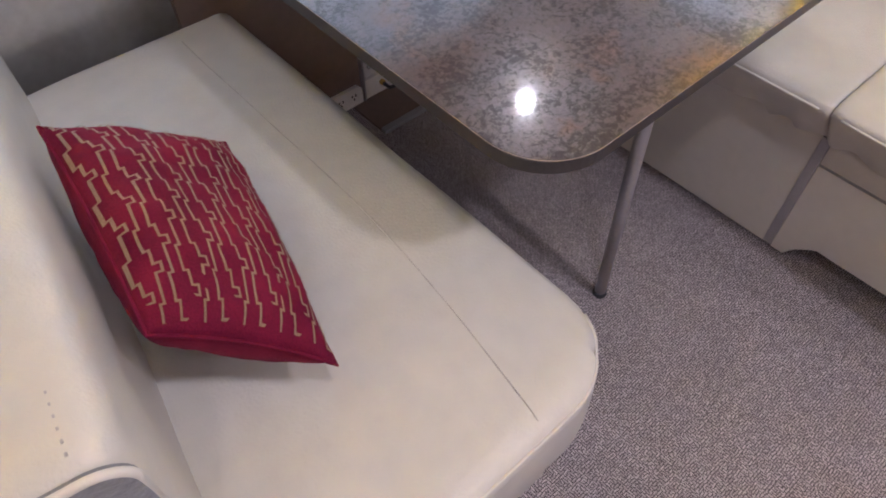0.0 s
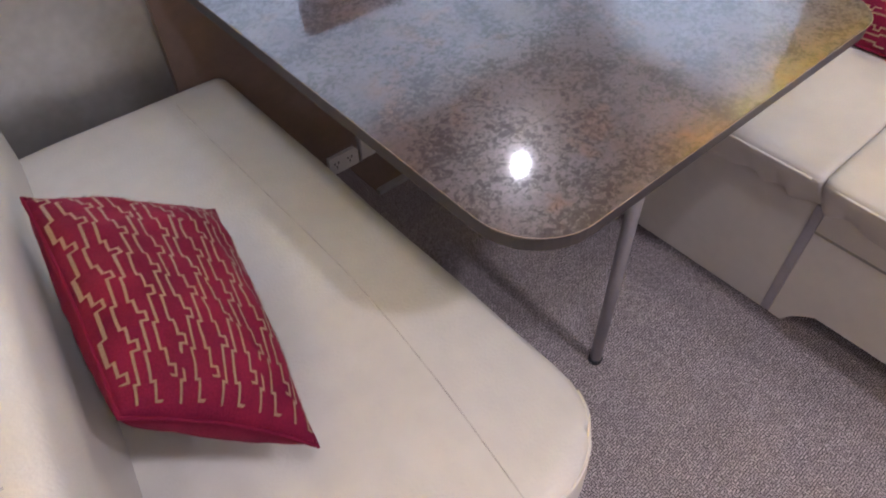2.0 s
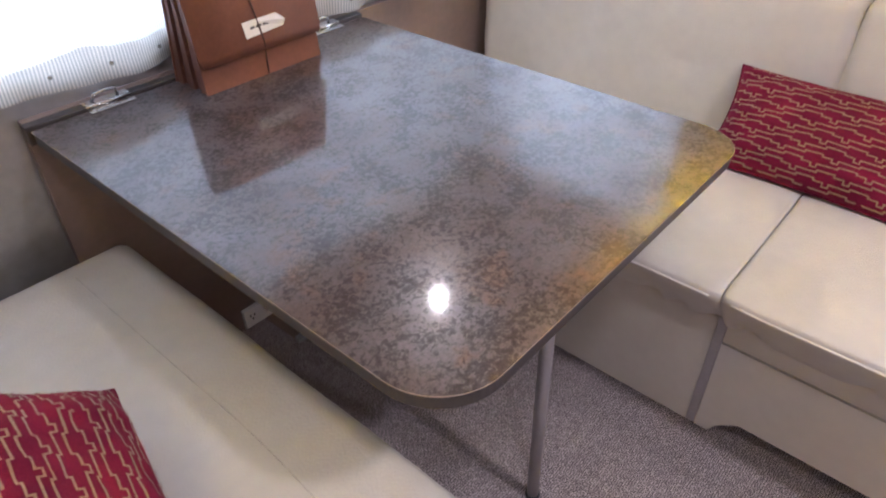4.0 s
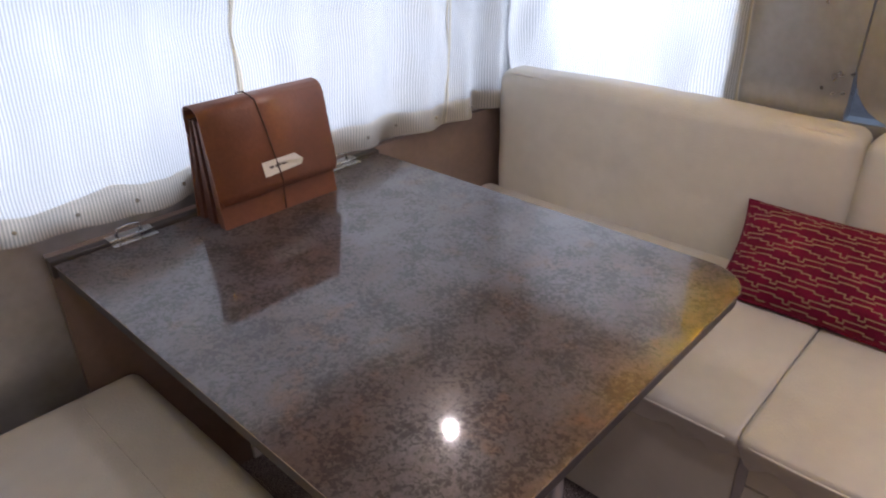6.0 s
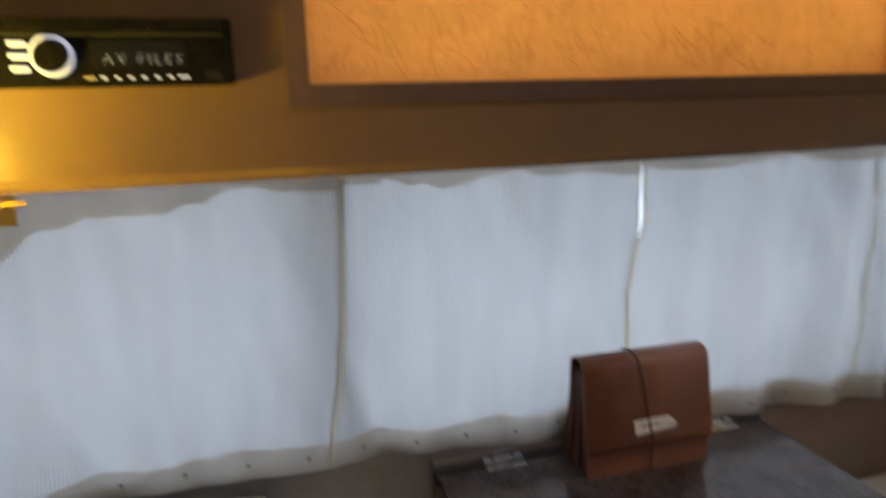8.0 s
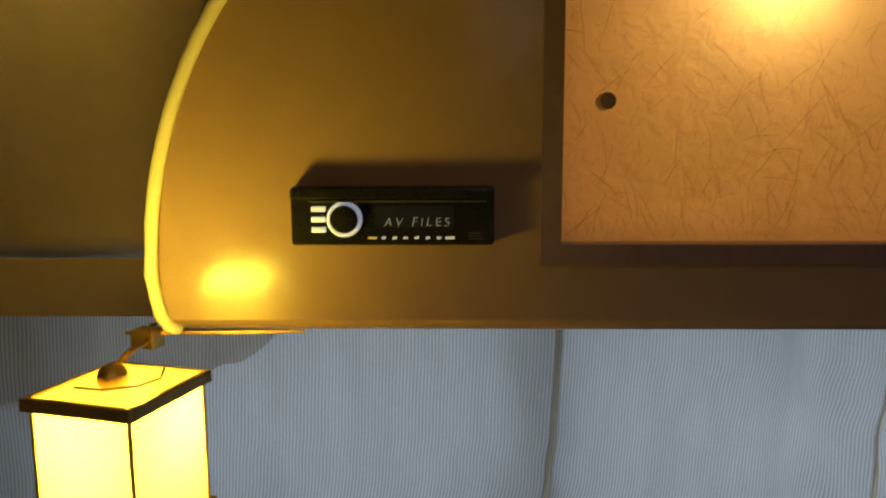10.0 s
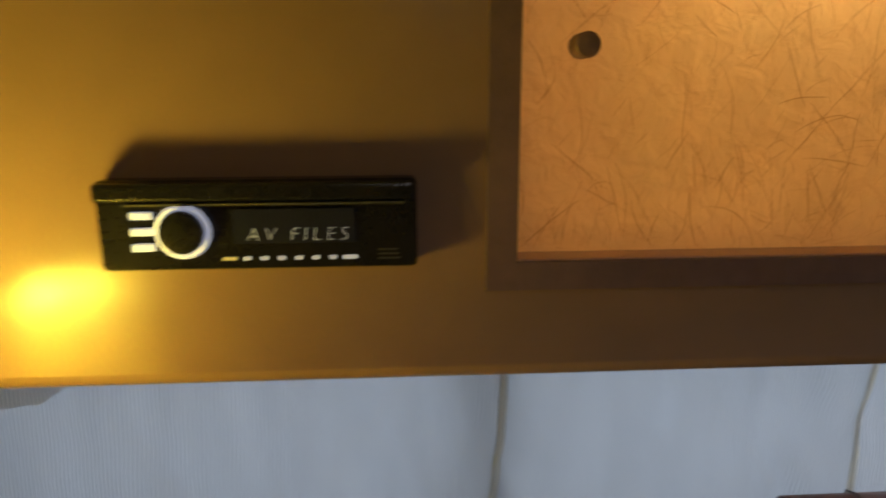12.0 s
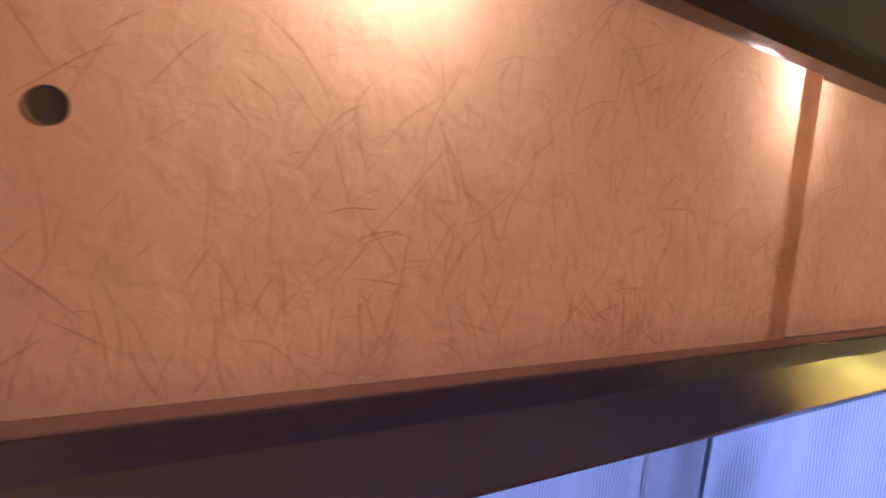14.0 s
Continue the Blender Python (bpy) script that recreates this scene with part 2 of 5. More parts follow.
def make_pillow_cloth():
    """Crimson velvet pile, brushed in uneven patches."""
    m = material("crimson_velvet", (0.25, 0.012, 0.04), 0.8, sheen=0.14, spec=0.15)
    n, l, b = nodes_of(m)
    b.inputs["Sheen Tint"].default_value, b.inputs["Sheen Roughness"].default_value = (0.85, 0.10, 0.20, 1), 0.45
    co = n.new("ShaderNodeTexCoord")
    soft, pile = n.new("ShaderNodeTexNoise"), n.new("ShaderNodeTexNoise")
    soft.inputs["Scale"].default_value, soft.inputs["Detail"].default_value = 17, 4
    pile.inputs["Scale"].default_value, pile.inputs["Detail"].default_value = 420, 3
    l.new(co.outputs["Object"], soft.inputs["Vector"]), l.new(co.outputs["Object"], pile.inputs["Vector"])
    both = math_node(n, l, "ADD", math_node(n, l, "MULTIPLY", soft.outputs[0], 0.7), math_node(n, l, "MULTIPLY", pile.outputs[0], 0.3))
    red = n.new("ShaderNodeValToRGB")
    red.color_ramp.elements[0].color, red.color_ramp.elements[1].color = (0.100, 0.003, 0.021, 1), (0.185, 0.008, 0.034, 1)
    red.color_ramp.elements[0].position, red.color_ramp.elements[1].position = 0.36, 0.64
    l.new(both, red.inputs[0]), l.new(red.outputs[0], b.inputs["Base Color"])
    bp = n.new("ShaderNodeBump")
    bp.inputs["Strength"].default_value, bp.inputs["Distance"].default_value = 0.5, 0.0015
    l.new(pile.outputs[0], bp.inputs["Height"]), l.new(bp.outputs[0], b.inputs["Normal"])
    return m


def make_curtain_cloth(name, tint, through_share):
    """Ribbed curtain cloth that lets daylight through, with soft fold shading put into its tint."""
    m = bpy.data.materials.new(name)
    m.use_nodes = True
    n, l = m.node_tree.nodes, m.node_tree.links
    n.remove(n["Principled BSDF"])
    out = n["Material Output"]
    dif, tra, mix = n.new("ShaderNodeBsdfDiffuse"), n.new("ShaderNodeBsdfTranslucent"), n.new("ShaderNodeMixShader")
    mix.inputs[0].default_value = through_share
    co = n.new("ShaderNodeTexCoord")
    uvn = n.new("ShaderNodeUVMap")
    wave = n.new("ShaderNodeTexWave")
    wave.wave_type, wave.bands_direction = "BANDS", "X"
    wave.inputs["Scale"].default_value, wave.inputs["Distortion"].default_value, wave.inputs["Detail"].default_value = 48, 0.6, 1
    l.new(uvn.outputs[0], wave.inputs["Vector"])
    cl = n.new("ShaderNodeTexNoise")
    cl.inputs["Scale"].default_value, cl.inputs["Detail"].default_value = 5, 5
    # noise stretched upright darkens the tint where folds would be shaded
    fold_shade = n.new("ShaderNodeMapping")
    fold_shade.inputs["Scale"].default_value = (2.6, 2.6, 0.5)
    l.new(co.outputs["Object"], fold_shade.inputs["Vector"]), l.new(fold_shade.outputs[0], cl.inputs["Vector"])
    ramp = n.new("ShaderNodeValToRGB")
    ramp.color_ramp.elements[0].color, ramp.color_ramp.elements[1].color = (*(v * 0.87 for v in tint), 1), (*tint, 1)
    ramp.color_ramp.elements[0].position, ramp.color_ramp.elements[1].position = 0.3, 0.7
    l.new(cl.outputs[0], ramp.inputs[0])
    rib = n.new("ShaderNodeMix")
    rib.data_type, rib.blend_type = "RGBA", "MULTIPLY"
    rib.inputs[0].default_value = 0.40
    l.new(ramp.outputs[0], rib.inputs[6]), l.new(wave.outputs[0], rib.inputs[7])
    l.new(rib.outputs[2], dif.inputs[0]), l.new(rib.outputs[2], tra.inputs[0])
    bp = n.new("ShaderNodeBump")
    bp.inputs["Strength"].default_value, bp.inputs["Distance"].default_value = 0.4, 0.002
    l.new(wave.outputs[0], bp.inputs["Height"]), l.new(bp.outputs[0], dif.inputs["Normal"])
    l.new(dif.outputs[0], mix.inputs[1]), l.new(tra.outputs[0], mix.inputs[2])
    l.new(mix.outputs[0], out.inputs[0])
    return m


def make_paper(name, tint, share=0.6, veins=0.22):
    """Backlit fibrous paper sheet: mostly translucent, with crumpled relief."""
    m = bpy.data.materials.new(name)
    m.use_nodes = True
    n, l = m.node_tree.nodes, m.node_tree.links
    b, out = n["Principled BSDF"], n["Material Output"]
    b.inputs["Roughness"].default_value = 0.28
    tra, mix = n.new("ShaderNodeBsdfTranslucent"), n.new("ShaderNodeMixShader")
    mix.inputs[0].default_value = share
    co = n.new("ShaderNodeTexCoord")
    a, c = n.new("ShaderNodeTexNoise"), n.new("ShaderNodeTexNoise")
    a.inputs["Scale"].default_value, a.inputs["Detail"].default_value, a.inputs["Distortion"].default_value = 9, 4, 0.6
    c.inputs["Scale"].default_value, c.inputs["Detail"].default_value, c.inputs["Distortion"].default_value = 42, 4, 0.7
    l.new(co.outputs["Object"], a.inputs["Vector"]), l.new(co.outputs["Object"], c.inputs["Vector"])
    ramp = n.new("ShaderNodeValToRGB")
    ramp.color_ramp.elements[0].color = (*(v * 0.86 for v in tint), 1)
    ramp.color_ramp.elements[1].color = (*tint, 1)
    ramp.color_ramp.elements[0].position, ramp.color_ramp.elements[1].position = 0.35, 0.65
    l.new(a.outputs[0], ramp.inputs[0])
    # fine threads buried in the pulp, in loose drifts
    tint_out = ramp.outputs[0]
    for size, width in ((15, 0.012), (27, 0.016)):
        v = n.new("ShaderNodeTexNoise")
        v.inputs["Scale"].default_value, v.inputs["Detail"].default_value, v.inputs["Distortion"].default_value = size, 1.5, 1.1
        l.new(co.outputs["Object"], v.inputs["Vector"])
        near = math_node(n, l, "ABSOLUTE", math_node(n, l, "SUBTRACT", v.outputs[0], 0.5))
        thin = math_node(n, l, "LESS_THAN", near, math_node(n, l, "MULTIPLY", a.outputs[0], width))
        dim = n.new("ShaderNodeMix")
        dim.data_type, dim.blend_type = "RGBA", "MULTIPLY"
        dim.inputs[7].default_value = (0.80, 0.70, 0.60, 1)
        l.new(math_node(n, l, "MULTIPLY", thin, veins), dim.inputs[0]), l.new(tint_out, dim.inputs[6])
        tint_out = dim.outputs[2]
    l.new(tint_out, b.inputs["Base Color"]), l.new(tint_out, tra.inputs[0])
    bp = n.new("ShaderNodeBump")
    bp.inputs["Strength"].default_value, bp.inputs["Distance"].default_value = 0.48, 0.005
    l.new(c.outputs[0], bp.inputs["Height"])
    l.new(bp.outputs[0], b.inputs["Normal"]), l.new(bp.outputs[0], tra.inputs["Normal"])
    l.new(b.outputs[0], mix.inputs[1]), l.new(tra.outputs[0], mix.inputs[2]), l.new(mix.outputs[0], out.inputs[0])
    return m


def make_glass(name, colour=(1, 1, 1), rough=0.03):
    m = bpy.data.materials.new(name)
    m.use_nodes = True
    b = m.node_tree.nodes["Principled BSDF"]
    b.inputs["Base Color"].default_value = (*colour, 1)
    b.inputs["Transmission Weight"].default_value, b.inputs["Roughness"].default_value, b.inputs["IOR"].default_value = 1, rough, 1.1
    return m


carpet, laminate, pillow_cloth = make_carpet(), make_laminate(), make_pillow_cloth()
gold_thread = material("flat_gold_weave", (0.25, 0.155, 0.085), 0.55, vary=0.18, scale=22, bump=0.4, bump_scale=900, sheen=0.2)
pale_rim = material("thin_pale_rim", (0.26, 0.205, 0.17), 0.5, vary=0.3, scale=25)
curtain_cloth = make_curtain_cloth("white_ribbed_curtain", (0.84, 0.84, 0.84), 0.6)
hem_cloth = make_curtain_cloth("grubby_hem_cloth", (0.97, 0.90, 0.80), 0.78)
edge_cloth = make_curtain_cloth("yellowed_edge_binding", (0.97, 0.89, 0.72), 0.76)
snap_mat = material("dull_snap", (0.36, 0.31, 0.24), 0.5, metal=0.3, vary=0.2, scale=60)
paper = make_paper("amber_fibre_paper", (0.86, 0.64, 0.38))
amber_glass = make_paper("amber_lantern_glass", (1.0, 0.86, 0.42), 0.92, 0.0)
window_glass = make_glass("window_pane_glass")
blue_pane = material("outside_blue_pane", (0.16, 0.28, 0.42), 0.5, vary=0.1, scale=10, bump=0.3, bump_scale=150)
fibre = make_paper("brown_paper_fibre", (0.46, 0.24, 0.10), 0.6, 0.0)


# ---------------------------------------------------------------- mesh helpers
def mesh_of(name, bm, mat, smooth=False):
    me = bpy.data.meshes.new(name)
    bmesh.ops.recalc_face_normals(bm, faces=bm.faces)
    bm.to_mesh(me)
    bm.free()
    me.materials.append(mat)
    if smooth:
        me.polygons.foreach_set("use_smooth", [True] * len(me.polygons))
    return me


def part(name, bm, mat, parent=None, label="", smooth=False):
    ob = new(name, mesh_of(name, bm, mat, smooth))
    ob.parent = parent
    return tagged(ob, label)


def thing(name, place, label, category, group="", kind="", turn=0):
    ob = new(name)
    ob.matrix_world = pose(*place, 0, 0, turn)
    return tagged(ob, label, category, group, kind)


def setting(name, bm, mat, label, smooth=False):
    return tagged(part(name, bm, mat, None, label, smooth), kind="structure")


def box(lo, hi, bevel=0.0, segments=2, bm=None):
    bm = bm or bmesh.new()
    c = [(a + b) / 2 for a, b in zip(lo, hi)]
    s = [b - a for a, b in zip(lo, hi)]
    made = bmesh.ops.create_cube(bm, size=1, matrix=Matrix.Translation(c) @ Matrix.Diagonal((*s, 1)))
    if bevel:
        edges = list({e for v in made["verts"] for e in v.link_edges})
        bmesh.ops.bevel(bm, geom=edges, offset=bevel, segments=segments, affect="EDGES", profile=0.5)
    return bm


def slab(outline, z0, z1, bevel=0.0, segments=2):
    """A flat outline of (x, y) raised from z0 to z1, with its rims rounded."""
    bm = bmesh.new()
    low = bm.faces.new([bm.verts.new((x, y, z0)) for x, y in outline])
    made = bmesh.ops.extrude_face_region(bm, geom=[low])
    top = [v for v in made["geom"] if isinstance(v, bmesh.types.BMVert)]
    for v in top:
        v.co.z = z1
    if bevel:
        rim = [e for e in bm.edges if abs(e.verts[0].co.z - e.verts[1].co.z) < 1e-6]
        bmesh.ops.bevel(bm, geom=rim, offset=bevel, segments=segments, affect="EDGES", profile=0.5)
    return bm


def rounded(x0, y0, x1, y1, radii, steps=10):
    """A rectangle's outline with its own radius at each corner (lower left, lower right, upper right, upper left)."""
    pts = []
    for (cx, cy, sx, sy, a0), r in zip(((x0, y0, 1, 1, 180), (x1, y0, -1, 1, 270), (x1, y1, -1, -1, 0), (x0, y1, 1, -1, 90)), radii):
        if r <= 0:
            pts.append((cx, cy))
            continue
        for k in range(steps + 1):
            a = radians(a0 + 90 * k / steps)
            pts.append((cx + sx * r + r * math.cos(a), cy + sy * r + r * math.sin(a)))
    return pts


def extrude_profile(profile, x0, x1, axis="x", bm=None):
    """A closed (u, v) profile drawn out along an axis: x takes (y, z), y takes (x, z)."""
    bm = bm or bmesh.new()
    place = (lambda u, v, s: (s, u, v)) if axis == "x" else (lambda u, v, s: (u, s, v))
    a = [bm.verts.new(place(u, v, x0)) for u, v in profile]
    b = [bm.verts.new(place(u, v, x1)) for u, v in profile]
    bm.faces.new(a), bm.faces.new(b[::-1])
    for i in range(len(a)):
        j = (i + 1) % len(a)
        bm.faces.new((a[i], b[i], b[j], a[j]))
    return bm


def tube(points, r, sides=10, bm=None, closed=False):
    """A round tube along a line of points."""
    bm = bm or bmesh.new()
    pts = [Vector(p) for p in points]
    rings = []
    for i, p in enumerate(pts):
        d = (pts[(i + 1) % len(pts)] - pts[i - 1]) if closed else (pts[min(i + 1, len(pts) - 1)] - pts[max(i - 1, 0)])
        q = d.to_track_quat("Z", "Y")
        rings.append([bm.verts.new(p + q @ Vector((r * math.cos(t), r * math.sin(t), 0))) for t in (2 * math.pi * k / sides for k in range(sides))])
    n = len(rings)
    for i in range(n if closed else n - 1):
        a, b = rings[i], rings[(i + 1) % n]
        for k in range(sides):
            bm.faces.new((a[k], a[(k + 1) % sides], b[(k + 1) % sides], b[k]))
    if not closed:
        bm.faces.new(rings[0][::-1]), bm.faces.new(rings[-1])
    return bm


def drum(r, z0, z1, bevel=0.0, sides=32, place=(0, 0, 0), turn=None):
    bm = bmesh.new()
    bmesh.ops.create_cone(bm, cap_ends=True, segments=sides, radius1=r, radius2=r, depth=z1 - z0, matrix=Matrix.Translation((0, 0, (z0 + z1) / 2)))
    if bevel:
        rim = [e for e in bm.edges if abs(e.verts[0].co.z - e.verts[1].co.z) < 1e-6]
        bmesh.ops.bevel(bm, geom=rim, offset=bevel, segments=3, affect="EDGES", profile=0.5)
    m = Matrix.Translation(place) @ (turn or Matrix())
    bmesh.ops.transform(bm, matrix=m, verts=bm.verts)
    return bm


def soft_box(size, r, cuts=14, puff=0.0, crease=0.0, seed=0.0, crease_scale=9.0):
    """An upholstered block about its own centre: rounded rims, swollen faces, faint wrinkles."""
    bm = bmesh.new()
    bmesh.ops.create_cube(bm, size=2)
    bmesh.ops.subdivide_edges(bm, edges=bm.edges, cuts=cuts, use_grid_fill=True)
    half = [s / 2 for s in size]
    for v in bm.verts:
        p = Vector([math.sin(c * math.pi / 2) * h for c, h in zip(v.co, half)])
        inner = Vector([max(-h + r, min(h - r, c)) for c, h in zip(p, half)])
        d = p - inner
        if d.length > 1e-6:
            p = inner + d.normalized() * r
        for k in range(3):
            o = [j for j in range(3) if j != k]
            grow = (1 - (p[o[0]] / half[o[0]]) ** 2) * (1 - (p[o[1]] / half[o[1]]) ** 2)
            if abs(p[k]) > half[k] - r * 0.5:
                p[k] += math.copysign(puff * max(0, grow), p[k])
        if crease:
            q = p * crease_scale + Vector((seed, seed * 2, 0))
            p += Vector((noise.noise(q), noise.noise(q + Vector((7, 3, 1))), noise.noise(q + Vector((1, 9, 5))))) * crease
        v.co = p
    return bm


def moved(bm, m):
    bmesh.ops.transform(bm, matrix=m, verts=bm.verts)
    return bm


from mathutils.bvhtree import BVHTree

# ---------------------------------------------------------------- the shell of the trailer
WALL_Y, WALL_X = 1.03, 1.42
setting("ground", box((-60, -60, -0.75), (60, 60, -0.70)), outside_ground, "pale gravel ground outside the windows")
setting("floor", box((-2.1, -2.6, -0.06), (WALL_X + 0.05, WALL_Y + 0.05, 0.0)), carpet, "grey mauve woven carpet floor with short pale dashes")
setting("ceiling", box((-2.1, -2.6, 1.95), (WALL_X + 0.05, WALL_Y + 0.05, 2.0)), ceiling_mat, "dull grey ceiling lining")

# the long wall: metal below, window band, dull panel above
setting("wall_north", box((-2.1, WALL_Y, 0.0), (WALL_X, WALL_Y + 0.05, 0.80)), aluminium, "satin aluminium lower wall under the long window")
setting("wall_north_upper", box((-2.1, WALL_Y, 1.425), (WALL_X, WALL_Y + 0.05, 1.95)), locker_vinyl, "tan wall panel above the long window")
setting("wall_north_end", box((-2.1, WALL_Y, 0.80), (-1.74, WALL_Y + 0.05, 1.425)), locker_vinyl, "tan wall panel beside the long window")
setting("wall_panel", box((0.0, WALL_Y - 0.022, 0.0), (WALL_X - 0.02, WALL_Y - 0.002, 0.745)), wall_brown, "brown laminate wall panel under the table")
arch = [(0.45 + 0.575 * math.sin(radians(90 * k / 16)), 1.432 + 0.512 * math.cos(radians(90 * k / 16))) for k in range(17)]
setting("roof_cove", extrude_profile(arch + [(1.028, 1.946)], -2.098, -0.70), cove_vinyl, "tan curved roof lining above the window", True)
setting("cove_trim", box((-2.098, 0.952, 1.335), (-0.70, 0.962, 1.445), 0.002), cove_vinyl, "tan strip along the foot of the roof lining")
# unseen walls close the room, in the paler lining tan to bounce more light
setting("wall_west", box((-2.15, -2.6, 0.0), (-2.1, WALL_Y + 0.05, 1.95)), cove_vinyl, "tan side wall out of view")
setting("wall_south", box((-2.1, -2.65, 0.0), (WALL_X, -2.6, 1.95)), cove_vinyl, "tan rear wall out of view")


def wall_east():
    bm = bmesh.new()
    for lo, hi in (((WALL_X, -2.6, 0), (WALL_X + 0.05, WALL_Y + 0.05, 0.82)), ((WALL_X, -2.6, 1.46), (WALL_X + 0.05, WALL_Y + 0.05, 1.95)),
                   ((WALL_X, 1.025, 0.82), (WALL_X + 0.05, WALL_Y + 0.05, 1.46)), ((WALL_X, 0.06, 0.82), (WALL_X + 0.05, 0.325, 1.46)), ((WALL_X, -0.62, 0.82), (WALL_X + 0.05, 0.06, 0.868)),
                   ((WALL_X, -2.6, 0.82), (WALL_X + 0.05, -0.62, 1.46))):
        box(lo, hi, bm=bm)
    return setting("wall_east", bm, aluminium, "satin aluminium end wall above the bench")


wall_east()


def window(name, along, a0, a1, z0, z1, at, label, pane_mat, radius=0.06, frame_w=0.03):
    """A window in an opening: a rounded metal frame and a pane; along says which way the wall runs."""
    w = thing(name, (0, 0, 0), label, "window", kind="structure")
    outer, inner = rounded(a0, z0, a1, z1, [radius + frame_w * 0.5] * 4), rounded(a0 + frame_w, z0 + frame_w, a1 - frame_w, z1 - frame_w, [radius] * 4)
    bm = bmesh.new()
    spot = (lambda u, v, d: (u, at + d, v)) if along == "x" else (lambda u, v, d: (at + d, u, v))
    loops = [[bm.verts.new(spot(u, v, d)) for u, v in line] for line, d in ((outer, -0.006), (inner, -0.006), (inner, 0.05), (outer, 0.05))]
    for i in range(4):
        a, b = loops[i], loops[(i + 1) % 4]
        for k in range(len(a)):
            j = (k + 1) % len(a)
            bm.faces.new((a[k], a[j], b[j], b[k]))
    part("window_frame", bm, aluminium, w)
    bm = bmesh.new()
    bm.faces.new([bm.verts.new(spot(u, v, 0.022)) for u, v in inner])
    made = bmesh.ops.extrude_face_region(bm, geom=list(bm.faces))
    bmesh.ops.translate(bm, verts=[v for v in made["geom"] if isinstance(v, bmesh.types.BMVert)], vec=Vector(spot(0, 0, 0.006)) - Vector(spot(0, 0, 0)))
    pane = part("pane", bm, pane_mat, w)
    pane.visible_shadow = False
    return w


window("window_1", "x", -1.72, -0.215, 0.81, 1.424, WALL_Y, "long side window behind white curtains", window_glass, 0.03, 0.012)
window("window_2", "x", -0.19, 1.37, 0.81, 1.424, WALL_Y, "side window behind white curtains", window_glass, 0.03, 0.012)
window("window_3", "y", 0.33, 1.02, 0.83, 1.45, WALL_X, "end window behind a white curtain", window_glass, 0.03, 0.012)
# the blue beyond this window is put into the pane's solid colour
window("window_4", "y", -0.60, 0.055, 0.87, 1.45, WALL_X, "round-cornered end window with the blue outside painted on its pane", blue_pane, 0.09, 0.05)


# ---------------------------------------------------------------- overhead locker
CY, C_LOW = 0.42, 1.432
DOOR_X0, DOOR_X1, DOOR_Z0, DOOR_Z1 = -0.260, 1.16, 1.537, 1.828


def locker_edge(k):
    """The curved left edge of the locker's face, from its foot to the ceiling."""
    a = radians(90 * k)
    return -0.30 - 0.384 * math.cos(a), 1.50 + 0.452 * math.sin(a)


